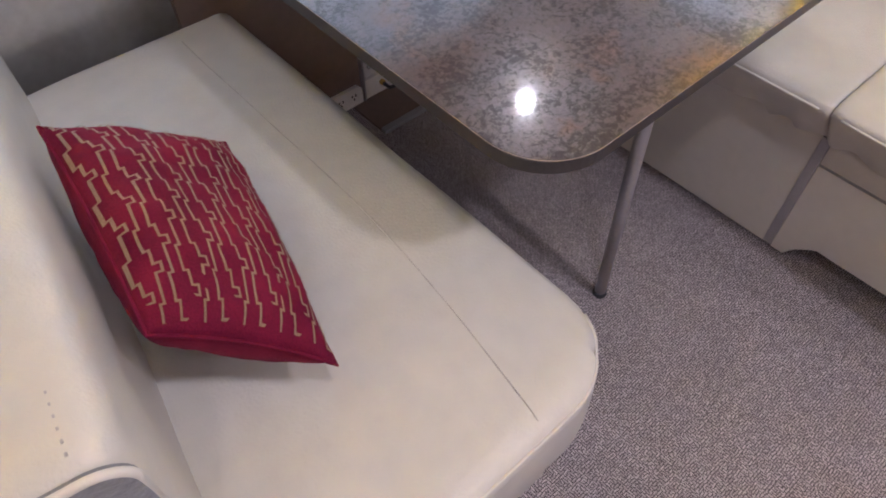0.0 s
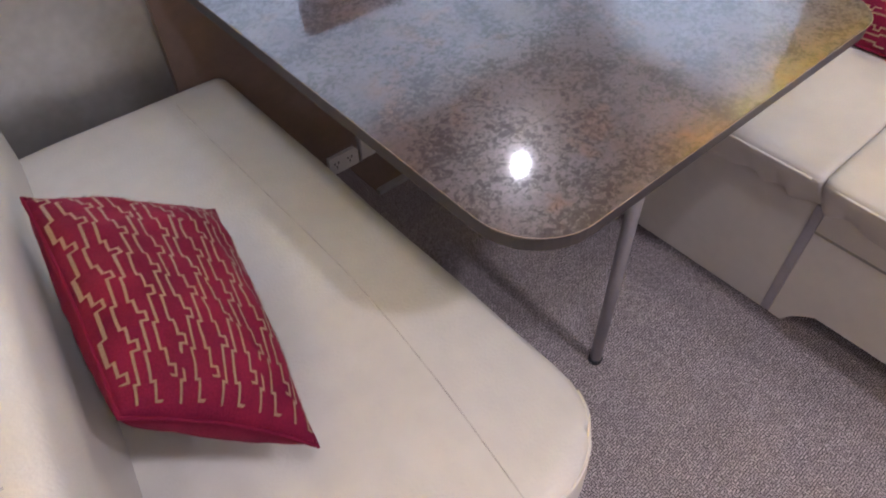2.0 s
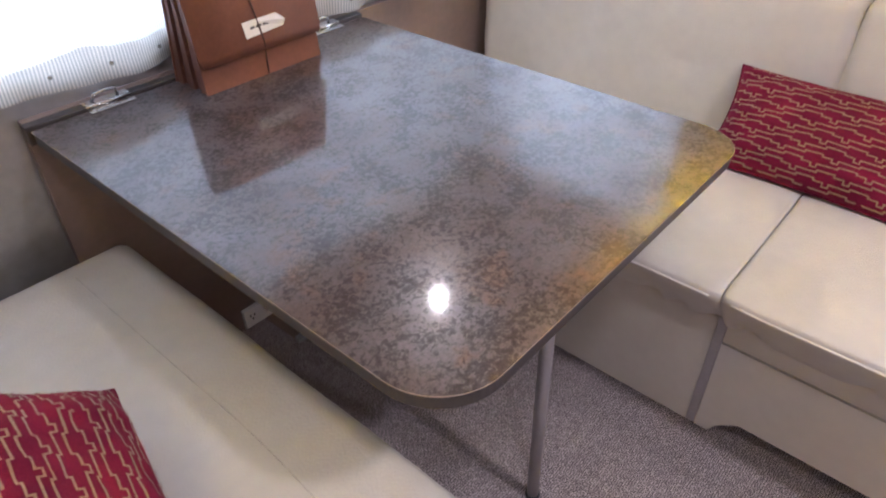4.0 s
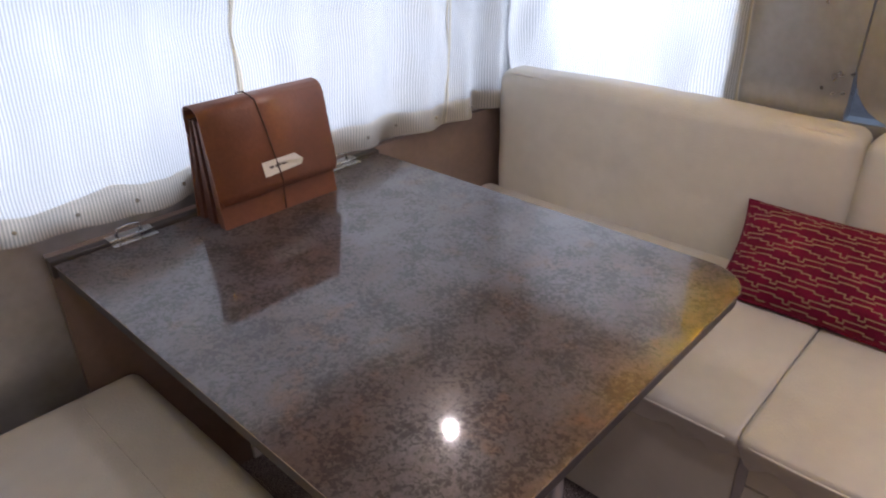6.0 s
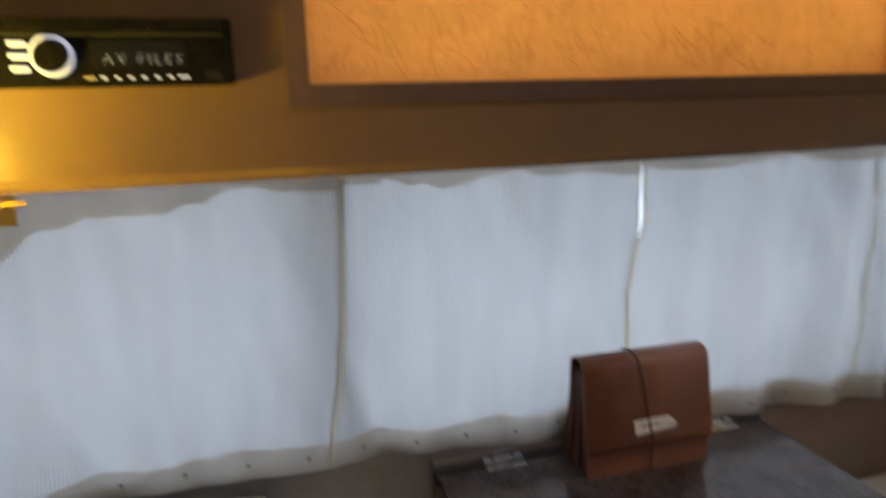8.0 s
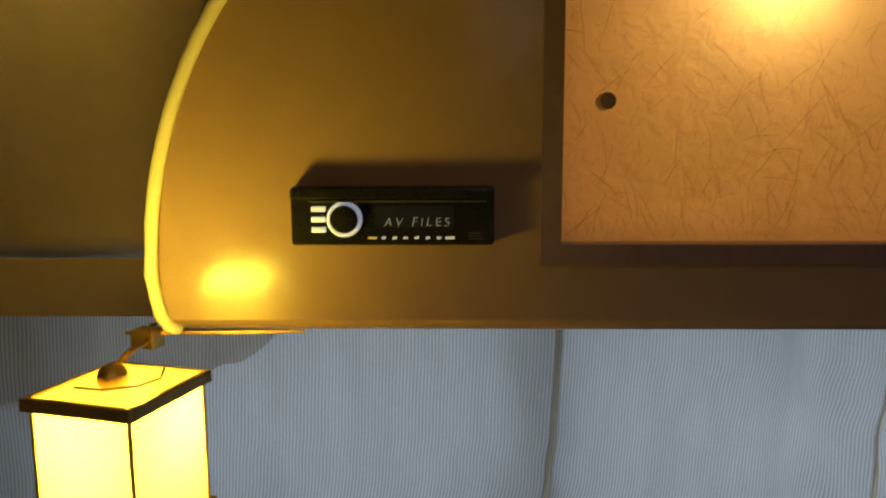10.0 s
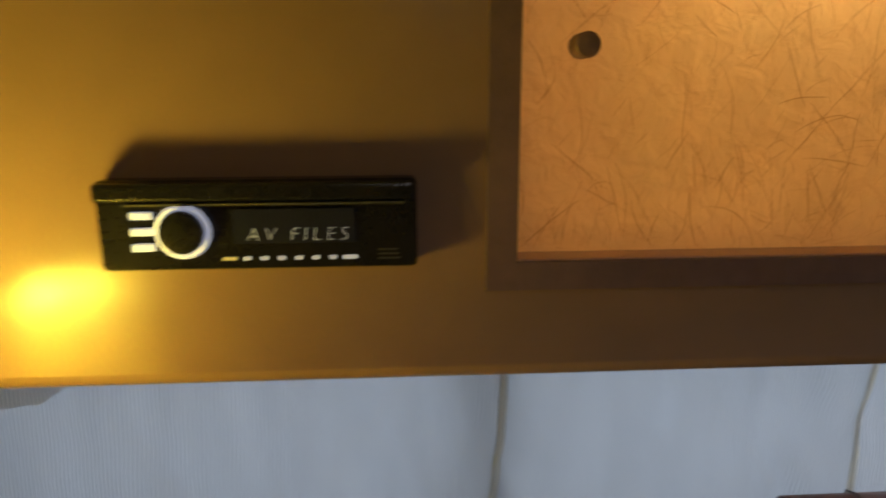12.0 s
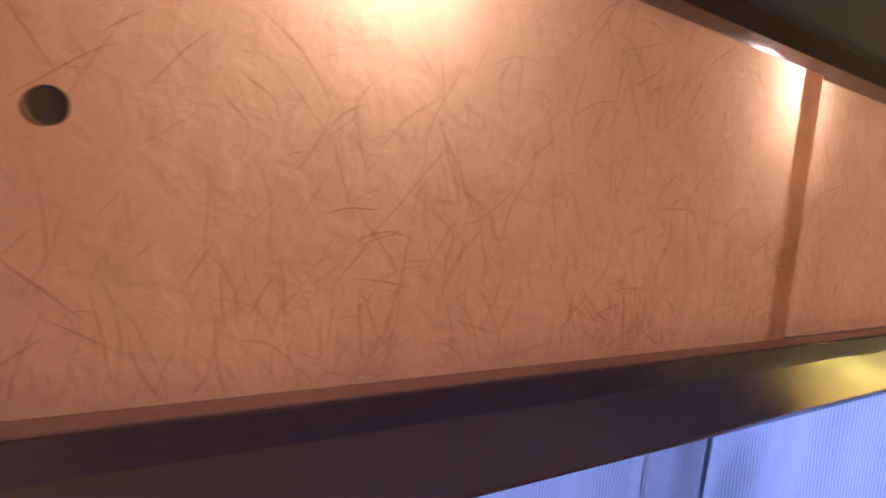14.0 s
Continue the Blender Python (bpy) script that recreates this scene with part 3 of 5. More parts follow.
def overhead_locker():
    c = thing("overhead_locker", (0.3, CY, C_LOW), "tan laminate overhead locker with glowing paper sliding doors", "cabinet")
    inv = Matrix.Translation((-0.3, -CY, -C_LOW))
    # the face leans back a little towards its foot and then turns under in a rounded edge
    lean = 0.0063
    slope, top_z, r = math.tan(radians(5)), 1.517, 0.014
    a0 = radians(5)
    low = C_LOW + 0.010
    foot_z = low + r * (1 - math.sin(a0))
    foot_y = CY + lean + (top_z - foot_z) * slope
    arc = [(CY + lean, top_z)] + [(foot_y + r * (math.cos(a0) - math.cos(a0 + (math.pi / 2 - a0) * k / 12)), low + r * (1 - math.sin(a0 + (math.pi / 2 - a0) * k / 12))) for k in range(13)]
    rail = [*arc, (CY + 0.14, C_LOW), (WALL_Y - 0.004, C_LOW), (WALL_Y - 0.004, C_LOW + 0.02), (CY + 0.12, C_LOW + 0.025), (CY + 0.05, top_z)]
    part("lower_rail", moved(extrude_profile(rail, -0.684, WALL_X - 0.004), inv), locker_vinyl, c, "tan rail with a rounded lower edge").data.polygons.foreach_set("use_smooth", [False, False] + [0 < k < 13 for k in range(len(rail))])
    bm = bmesh.new()
    rows = []
    for k in range(41):
        z = top_z + (1.948 - top_z) * k / 40
        back = lean * max(0, (1.66 - z) / (1.66 - top_z)) ** 2
        across = -0.30 - 0.384 * math.sqrt(max(0.0, 1 - (max(0.0, z - 1.50) / 0.452) ** 2))
        rows.append([bm.verts.new((min(across, -0.2825), CY + back, z)), bm.verts.new((-0.281, CY + back, z)), bm.verts.new((-0.281, CY + 0.025, z)), bm.verts.new((min(across, -0.2825), CY + 0.025, z))])
    for lo, hi in zip(rows, rows[1:]):
        for q in range(4):
            bm.faces.new((lo[q], lo[(q + 1) % 4], hi[(q + 1) % 4], hi[q]))
    bm.faces.new(rows[0]), bm.faces.new(rows[-1])
    part("face_panel", moved(bm, inv), locker_vinyl, c).data.polygons.foreach_set("use_smooth", [False] * 162)
    part("upper_rail", moved(box((-0.281, CY, DOOR_Z1 + 0.022), (WALL_X - 0.004, CY + 0.018, 1.948)), inv), ceiling_mat, c)
    part("end_stile", moved(box((DOOR_X1 + 0.021, CY, 1.517), (WALL_X - 0.004, CY + 0.018, DOOR_Z1 + 0.022)), inv), locker_vinyl, c)
    # the end board that runs back to the wall behind the curved edge
    bm = bmesh.new()
    pts = [(-0.688, C_LOW + 0.09), (-0.688, 1.50)] + [locker_edge(k / 20) for k in range(1, 21)]
    a = [bm.verts.new((x + 0.004, CY + 0.02, min(z, 1.948))) for x, z in pts]
    b = [bm.verts.new((x + 0.004, WALL_Y - 0.004, min(z, 1.948))) for x, z in pts]
    for i in range(len(pts) - 1):
        bm.faces.new((a[i], a[i + 1], b[i + 1], b[i]))
    ob = part("end_board", moved(bm, inv), locker_vinyl, c, "", True)
    ob.modifiers.new("thick", "SOLIDIFY").thickness = 0.006
    line = [(-0.668, CY + 0.020, C_LOW + 0.011), (-0.678, CY + 0.013, C_LOW + 0.016), (-0.684, CY + 0.009, C_LOW + 0.029), (-0.686, CY + 0.005, C_LOW + 0.048), (-0.687, CY - 0.001, 1.505)] + [(x - 0.002, CY - 0.004, min(z, 1.947)) for x, z in (locker_edge(k / 24) for k in range(2, 25))]
    part("edge_trim", moved(tube(line, 0.0072, 10), inv), trim_cream, c, "pale rounded edging", True)
    # the dark frame round the doors, four mitred strips with a deep inner ledge
    o, i_ = (DOOR_X0 - 0.021, 1.517, DOOR_X1 + 0.021, DOOR_Z1 + 0.022), (DOOR_X0, DOOR_Z0, DOOR_X1, DOOR_Z1)
    corners = lambda q: [(q[0], q[1]), (q[2], q[1]), (q[2], q[3]), (q[0], q[3])]
    oc, ic = corners(o), corners(i_)
    for k, nm in enumerate(("frame_sill", "frame_stile", "frame_head", "frame_stile")):
        j = (k + 1) % 4
        bm = bmesh.new()
        f = [bm.verts.new((x, CY - 0.004, z)) for x, z in (oc[k], oc[j], ic[j], ic[k])]
        g = [bm.verts.new((x, CY + 0.05, z)) for x, z in (oc[k], oc[j], ic[j], ic[k])]
        bm.faces.new(f), bm.faces.new(g[::-1])
        for q in range(4):
            bm.faces.new((f[q], g[q], g[(q + 1) % 4], f[(q + 1) % 4]))
        part(nm, moved(bm, inv), locker_frame, c, "mauve brown frame strip")
        if k == 0:
            # ledge face coloured as lit by the doors, paler than the frame
            part("sill_ledge", moved(box((DOOR_X0, CY + 0.0005, DOOR_Z0 - 0.001), (DOOR_X1, CY + 0.0205, DOOR_Z0 + 0.0012)), inv), lit_ledge, c, "pale ledge with the doors' orange glow in its colour")
    # the lit inside
    bm = bmesh.new()
    for lo, hi in (((-0.28, CY + 0.052, 1.50), (DOOR_X1 + 0.02, CY + 0.30, 1.512)), ((-0.28, CY + 0.052, 1.852), (DOOR_X1 + 0.02, CY + 0.30, 1.862)),
                   ((-0.28, CY + 0.30, 1.50), (DOOR_X1 + 0.02, CY + 0.31, 1.862)), ((-0.292, CY + 0.052, 1.50), (-0.28, CY + 0.31, 1.862)),
                   ((DOOR_X1 + 0.02, CY + 0.052, 1.50), (DOOR_X1 + 0.032, CY + 0.31, 1.862))):
        box(lo, hi, bm=bm)
    part("lining", moved(bm, inv), cavity, c)
    for bx in (-0.04, 0.47, 0.9):
        part("bulb_holder", moved(drum(0.016, 1.836, 1.852, 0.002, 16, (bx, 0.485, 0)), inv), white_plastic, c)
    return c


locker = overhead_locker()


def paper_fibres(x0, x1, z0, z1, y, count, seed):
    """Plant fibres lying on the paper: a few long bent ones in clumps, many fine ones, thicker towards the foot."""
    rnd = random.Random(seed)
    bm = bmesh.new()
    clumps = [(rnd.uniform(x0, x1), z0 + (z1 - z0) * rnd.random() ** 2.1, rnd.gauss(92, 30)) for _ in range(46)]
    for k in range(count):
        long = k % 3 == 0
        if rnd.random() < 0.6:
            cx, cz, lean = rnd.choice(clumps)
            x, z, heading = cx + rnd.gauss(0, 0.022), cz + rnd.gauss(0, 0.024), radians(lean + rnd.gauss(0, 28))
        else:
            x, z = rnd.uniform(x0, x1), z0 + (z1 - z0) * rnd.random() ** 2.3
            heading = radians(rnd.gauss(90, 32))
        length = rnd.uniform(0.022, 0.062) if long else rnd.uniform(0.008, 0.026)
        w = rnd.uniform(0.00012, 0.00034) if long else rnd.uniform(0.00007, 0.00018)
        bend, n = rnd.gauss(0, 0.42), 8
        prev = None
        for q in range(n + 1):
            taper = w * (0.3 + 0.7 * math.sin(math.pi * (q + 0.3) / (n + 0.6)))
            dx, dz = -math.sin(heading) * taper, math.cos(heading) * taper
            if not (x0 < x < x1 and z0 < z < z1):
                break
            cur = (bm.verts.new((x + dx, y, z + dz)), bm.verts.new((x - dx, y, z - dz)))
            if prev:
                bm.faces.new((prev[0], prev[1], cur[1], cur[0]))
            prev = cur
            x, z = x + math.cos(heading) * length / n, z + math.sin(heading) * length / n
            heading += bend / n + rnd.gauss(0, 0.07)
    return bm


def sliding_door(x0, x1, y, knob_x, seed):
    inv = Matrix.Translation((-0.3, -CY, -C_LOW))
    sheet = bmesh.new()
    sheet.faces.new([sheet.verts.new(q) for q in ((x0, y, DOOR_Z0 + 0.0014), (x1, y, DOOR_Z0 + 0.0014), (x1, y, DOOR_Z1 - 0.001), (x0, y, DOOR_Z1 - 0.001))])
    d = part("sliding_door", moved(sheet, inv), paper, locker, "backlit amber fibre-paper sliding door")
    tagged(part("fibre_layer", moved(paper_fibres(x0 + 0.003, x1 - 0.003, DOOR_Z0 + 0.003, DOOR_Z1 - 0.004, y - 0.0016, 1300, seed), inv), fibre, d, "fine brown plant fibres"), kind="stuff")
    knob = drum(0.0085, 0.0, 0.022, 0.0015, 28, (knob_x, y - 0.0012, 1.682), Matrix.Rotation(radians(90), 4, "X"))
    part("knob", moved(knob, inv), locker_frame, d, "round dark knob", True)


sliding_door(DOOR_X0 + 0.001, 0.505, CY + 0.021, -0.216, 3)
sliding_door(0.465, DOOR_X1 - 0.001, CY + 0.030, 1.10, 8)


# ---------------------------------------------------------------- radio on the locker's face
def radio():
    x0, x1, z0, z1 = -0.535, -0.329, 1.5385, 1.598
    r = thing("car_radio", ((x0 + x1) / 2, CY, z0), "black car radio with a lit dial and blue display", "radio")
    inv = Matrix.Translation((-(x0 + x1) / 2, -CY, -z0))
    face = rounded(x0, z0, x1, z1, [0.004] * 4, 5)
    bm = bmesh.new()
    rows = [[bm.verts.new((x, y, z)) for x, z in face] for y in (CY + 0.02, CY - 0.012)]
    rows.append([bm.verts.new((x * 0.985 + (x0 + x1) / 2 * 0.015, CY - 0.0145, z * 0.96 + (z0 + z1) / 2 * 0.04)) for x, z in face])
    for a, b in zip(rows, rows[1:]):
        for k in range(len(a)):
            j = (k + 1) % len(a)
            bm.faces.new((a[k], a[j], b[j], b[k]))
    bm.faces.new(rows[-1])
    part("body", moved(bm, inv), black_plastic, r)
    # upper lip, standing further out
    part("lip", moved(box((x0 + 0.001, CY - 0.021, z1 - 0.0135), (x1 - 0.001, CY - 0.013, z1 - 0.001), 0.003, 3), inv), black_plastic, r)
    f = CY - 0.0145
    part("display", moved(box((x0 + 0.086, f - 0.0012, z0 + 0.0175), (x0 + 0.166, f + 0.001, z0 + 0.041), 0.0008), inv), display_glass, r, "dark blue display window")
    cx, cz = x0 + 0.0555, z0 + 0.027
    ring = [(cx + 0.0158 * math.cos(t), f - 0.004, cz + 0.0158 * math.sin(t)) for t in (2 * math.pi * k / 36 for k in range(36))]
    dial = part("dial", moved(drum(0.0140, 0, 0.011, 0.002, 32, (cx, f, cz), Matrix.Rotation(radians(90), 4, "X")), inv), black_plastic, r, "round black volume dial", True)
    part("dial_ring", moved(tube(ring, 0.0023, 8, closed=True), inv), lit_white, dial, "pale lit ring round the dial", True)
    for k in range(3):
        zz = z0 + 0.0135 + k * 0.0105
        part("key", moved(box((x0 + 0.0215, f - 0.002, zz), (x0 + 0.036, f + 0.001, zz + 0.0052), 0.001), inv), lit_white, r, "white lit key")
    for k in range(8):
        w = 0.0045 if k in (0, 7) else 0.002
        xx = x0 + 0.083 + k * 0.0112
        part("key_mark", moved(box((xx - w, f - 0.0008, z0 + 0.0066), (xx + w, f + 0.001, z0 + 0.0088)), inv), lit_white if k else white_plastic, r, "small pale key legend")
    for k in range(3):
        part("slot_mark", moved(box((x1 - 0.026, f - 0.0006, z0 + 0.006 + k * 0.003), (x1 - 0.011 - k * 0.001, f + 0.001, z0 + 0.0069 + k * 0.003)), inv), rubber, r)
    part("disc_slot", moved(box((x0 + 0.02, f - 0.0065, z1 - 0.0155), (x1 - 0.008, f + 0.001, z1 - 0.0142)), inv), rubber, r, "thin dark slot line")
    cu = bpy.data.curves.new("display_text", "FONT")
    cu.body, cu.size, cu.shear, cu.space_character, cu.extrude, cu.offset = "AV FILES", 0.0130, 0.14, 1.40, 0.0001, -0.0004
    cu.materials.append(lit_text)
    tx = new("display_text", cu)
    tx.parent = r
    tx.matrix_local = inv @ pose(x0 + 0.0945, f - 0.0016, z0 + 0.0195, 90, 0, 0)
    tagged(tx, "pale blue lit letters")
    return r


radio()


# ---------------------------------------------------------------- lanterns
def lantern(place, turn, label):
    """A square hanging lantern: bronze top plate with a ring hole, four amber panes, foot plate, bulb."""
    g = thing("wall_lantern", place, label, "lamp", "amber lanterns", turn=turn)
    h, s, t = 0.108, 0.052, 0.006
    top = bmesh.new()
    for lo, hi in (((-s, -s, 0), (s, -s + t, 0.011)), ((-s, s - t, 0), (s, s, 0.011)), ((-s, -s + t, 0), (-s + t, s - t, 0.011)), ((s - t, -s + t, 0), (s, s - t, 0.011))):
        box(lo, hi, 0.001, 1, bm=top)
    part("top_frame", top, lantern_metal, g, "bronze square rim")
    part("top_glass", box((-s + t, -s + t, 0.006), (s - t, s - t, 0.009)), amber_glass, g, "glowing top sheet").visible_shadow = False
    ball = bmesh.new()
    bmesh.ops.create_uvsphere(ball, u_segments=18, v_segments=12, radius=0.0125, matrix=Matrix.Translation((-0.004, -0.004, 0.017)))
    part("socket_ball", ball, brass, g, "polished brass ball on the top sheet", True)
    part("wire", tube([(-0.028, -0.020, 0.0115), (0.002, -0.022, 0.0125), (0.022, -0.006, 0.0125), (0.030, 0.012, 0.014), (0.031, 0.016, 0.022)], 0.0012, 6), lantern_metal, g, "thin bent wire", True)
    part("foot_plate", box((-s, -s, -h - 0.010), (s, s, -h), 0.002, 2), lantern_metal, g)
    cup = bmesh.new()
    bmesh.ops.create_uvsphere(cup, u_segments=20, v_segments=12, radius=0.026, matrix=Matrix.Translation((0, 0, -h - 0.004)) @ Matrix.Diagonal((1, 1, 0.8, 1)))
    part("foot_cup", cup, brass, g, "round brass cup under the lantern", True)
    q = s - 0.006
    for ax, ay, bx, by in ((-q, -q, q, -q), (q, -q, q, q), (q, q, -q, q), (-q, q, -q, -q)):
        sheet = bmesh.new()
        sheet.faces.new([sheet.verts.new(v) for v in ((ax, ay, -h), (bx, by, -h), (bx, by, 0), (ax, ay, 0))])
        part("pane", sheet, amber_glass, g, "glowing amber glass")
    for px in (-q, q):
        for py in (-q, q):
            part("corner_post", box((px - 0.0012, py - 0.0012, -h), (px + 0.0012, py + 0.0012, 0)), brass, g)
    part("screw_knob", drum(0.0035, 0, 0.006, 0.001, 12, (0.012, -q, -0.078), Matrix.Rotation(radians(90), 4, "X")), lantern_metal, g)
    bm = bmesh.new()
    bmesh.ops.create_uvsphere(bm, u_segments=16, v_segments=10, radius=0.016, matrix=Matrix.Translation((0, 0, -0.018)))
    bulb = part("bulb", bm, bulb_glow, g, "bright bulb", True)
    bulb.visible_shadow = False
    return g


ARM = ((-0.135, 0.176, 0.012), (-0.110, 0.190, 0.018), (-0.080, 0.200, 0.024), (-0.04, 0.215, 0.030), (0.02, 0.235, 0.030))
l1 = lantern((-0.648, 0.268, 1.429), -14, "lit amber glass lantern with a bronze rim hanging beside the locker")
l2 = lantern((1.345, 0.205, 1.325), 0, "lit amber glass lantern with a bronze rim on the end wall")
arm = bmesh.new()
for (ax, ay, aw), (bx, by, bw) in zip(ARM, ARM[1:]):
    box_pts = [(ax - aw, ay), (ax + aw, ay), (bx + bw, by), (bx - bw, by)]
    low, high = [arm.verts.new((x, y, 0.0)) for x, y in box_pts], [arm.verts.new((x, y, 0.004)) for x, y in box_pts]
    arm.faces.new(low[::-1]), arm.faces.new(high)
    for k in range(4):
        arm.faces.new((low[k], low[(k + 1) % 4], high[(k + 1) % 4], high[k]))
bmesh.ops.remove_doubles(arm, verts=arm.verts, dist=0.0001)
hanger = part("hanger", moved(arm, Matrix.Translation((0, 0, -0.002))), brass, l1, "flat curved brass bracket")
part("block", box((-0.135, 0.170, -0.016), (-0.105, 0.192, 0.006), 0.002), brass, hanger, "square brass end block")
for sx, sy in ((-0.088, 0.196), (-0.055, 0.210), (-0.130, 0.204)):
    part("screw", drum(0.0042, 0.002, 0.006, 0.001, 12, (sx, sy, 0)), brass, hanger, "brass screw head")
part("stay", tube([(-0.045, 0.045, 0.006), (-0.085, 0.11, 0.0), (-0.115, 0.172, -0.006)], 0.004, 8), brass, hanger, "", True)
part("hanger", tube([(0.0, 0.0, 0.012), (0.0, 0.0, 0.05), (0.03, 0.0, 0.06), (0.074, 0.0, 0.06)], 0.0055, 8), brass, l2, "bent brass hanger", True)


# ---------------------------------------------------------------- small lamps under the locker and in the ceiling
def strip_light(x, y):
    s = thing("strip_light", (x, y, C_LOW), "small dark strip lamp with amber ends under the locker", "lamp", "strip lamps under the locker")
    part("housing", box((-0.024, -0.012, -0.022), (0.024, 0.012, 0.0), 0.002), locker_frame, s)
    for e in (-1, 1):
        part("end_cap", box((e * 0.028 - 0.004, -0.0125, -0.0225), (e * 0.028 + 0.004, 0.0125, 0.0), 0.001), amber_stick, s, "amber glowing end")
    return s


strip_light(0.18, 0.75), strip_light(0.885, 0.75)


def puck(place, r, name, label):
    p = thing(name, place, label, "lamp")
    ring = [(r * math.cos(a), r * math.sin(a), -0.004) for a in (2 * math.pi * k / 28 for k in range(28))]
    part("rim", tube(ring, 0.006, 8, closed=True), chrome, p, "chrome rim", True)
    part("lens", drum(r - 0.002, -0.005, -0.001, 0, 28), puck_glow, p, "bright lens")
    return p


puck((0.70, 0.63, C_LOW), 0.012, "puck_lamp", "small round chrome lamp under the locker")
puck((-0.25, -0.42, 1.95), 0.045, "unseen_ceiling_lamp", "round recessed ceiling lamp out of view")
puck((0.35, -0.85, 1.95), 0.045, "unseen_ceiling_lamp", "round recessed ceiling lamp out of view")
# fixtures added for the two unseen fill lamps
puck((-1.2, -1.5, 1.95), 0.045, "unseen_ceiling_lamp", "round recessed ceiling lamp out of view")
puck((0.7, -1.9, 1.95), 0.045, "unseen_ceiling_lamp", "round recessed ceiling lamp out of view")


# ---------------------------------------------------------------- curtains
def curtain(name, along, a0, a1, at, z_low, z_high, label, folds, seed, left_edge=None, right_edge=None, hem=0.06, depth=0.026, band="", droop=None):
    """A gathered curtain; edges may be functions of height that shift the cloth's side."""
    c = thing(name, ((a0 + a1) / 2, at, 0) if along == "x" else (at, (a0 + a1) / 2, 0), label, "curtain", "white curtains")
    base = c.matrix_world.inverted()
    rnd = random.Random(seed)
    waves = [(rnd.uniform(0.6, 1.4) * folds, rnd.uniform(0, 6.3), rnd.uniform(0.4, 1.0)) for _ in range(4)]
    total = sum(w[2] for w in waves)

    def spot(s, t, lift=0.0):
        z = z_low(s) + (z_high - z_low(s)) * t
        lo, hi = a0 + (left_edge(z) if left_edge else 0), a1 + (right_edge(z) if right_edge else 0)
        u = lo + (hi - lo) * s
        f = sum(w * math.sin(k * (u + 0.05 * (1 - t) * math.sin(ph * 3)) * 6.283 + ph) for k, ph, w in waves) / total
        f += 0.45 * noise.noise(Vector((u * 5, z * 3.5, seed))) + 0.55 * noise.noise(Vector(((u + 0.45 * z) * 13, z * 2.0, seed + 4)))
        d = -depth * (0.45 + 0.75 * (0.35 + 0.65 * abs(2 * t - 1))) * f - lift
        return base @ Vector((u, at + d, z) if along == "x" else (at + d, u, z))

    def sheet(t0, t1, nu, nv, lift, s0=0.0, s1=1.0, ragged=0.0, sag=None):
        bm = bmesh.new()
        uvl = bm.loops.layers.uv.new("UVMap")

        def along_up(i, j):
            f = s0 + (s1 - s0) * i / nu
            wav = ragged * (noise.noise(Vector((f * (a1 - a0) * 7, seed * 3.1, 2))) + 0.4 * noise.noise(Vector((f * (a1 - a0) * 26, seed, 5))))
            wav -= sag(a0 + (a1 - a0) * f) / 0.65 if sag else 0.0
            return f, (t0 + (wav if t0 > 0 else 0)) * (1 - j / nv) + (t1 + (wav if t1 < 1 else 0)) * j / nv

        grid = [[bm.verts.new(spot(*along_up(i, j), lift)) for i in range(nu + 1)] for j in range(nv + 1)]
        for j in range(nv):
            for i in range(nu):
                f = bm.faces.new((grid[j][i], grid[j][i + 1], grid[j + 1][i + 1], grid[j + 1][i]))
                for lp, (p, q) in zip(f.loops, ((i, j), (i + 1, j), (i + 1, j + 1), (i, j + 1))):
                    fs, ft = along_up(p, q)
                    lp[uvl].uv = (a0 + (a1 - a0) * fs, ft * 0.65)
        return bm

    nu = max(24, int((a1 - a0) * 130))
    part("cloth", sheet(0, 1, nu, 44, 0), curtain_cloth, c, "", True)
    part("hem", sheet(0.0, hem / 0.65, nu, 4, 0.004, ragged=0.018), hem_cloth, c, "grubby stitched lower hem", True)
    part("heading", sheet(1 - 0.066 / 0.65, 1.0, nu, 4, 0.004, ragged=0.03, sag=droop), hem_cloth, c, "dull gathered heading", True)
    wide = 0.007 / (a1 - a0)
    for side in band:
        part("edge_band", sheet(0.0, 1.0, 5, 44, 0.0075, *((0.0, wide) if side == "l" else (1 - wide, 1.0))), edge_cloth, c, "yellowed edge binding", True)
    for k in range(max(2, int((a1 - a0) / 0.11))):
        s = (k + 0.6) / max(2, int((a1 - a0) / 0.11))
        bm = bmesh.new()
        bmesh.ops.create_uvsphere(bm, u_segments=10, v_segments=6, radius=0.0042, matrix=Matrix.Translation(spot(min(s, 0.98), 0.5 * hem / 0.65, 0.006)))
        part("snap", bm, snap_mat, c, "small dull snap", True)
    return c


low_a = lambda s: 0.725 + 0.075 * min(1, max(0, s * 1.80 - 0.78) * 1.45) ** 0.8
low_b = lambda s: 0.797 - 0.025 * s
low_c = lambda s: 0.772 - 0.018 * s
low_d = lambda s: 0.754 + 0.004 * s


def curve_through(points):
    """A smooth function of height through (height, value) pairs."""
    def value(z):
        for (za, va), (zb, vb) in zip(points, points[1:]):
            if z <= zb or (zb, vb) == points[-1]:
                f = max(0.0, min(1.0, (z - za) / (zb - za)))
                return va + (vb - va) * f * f * (3 - 2 * f)
    return value


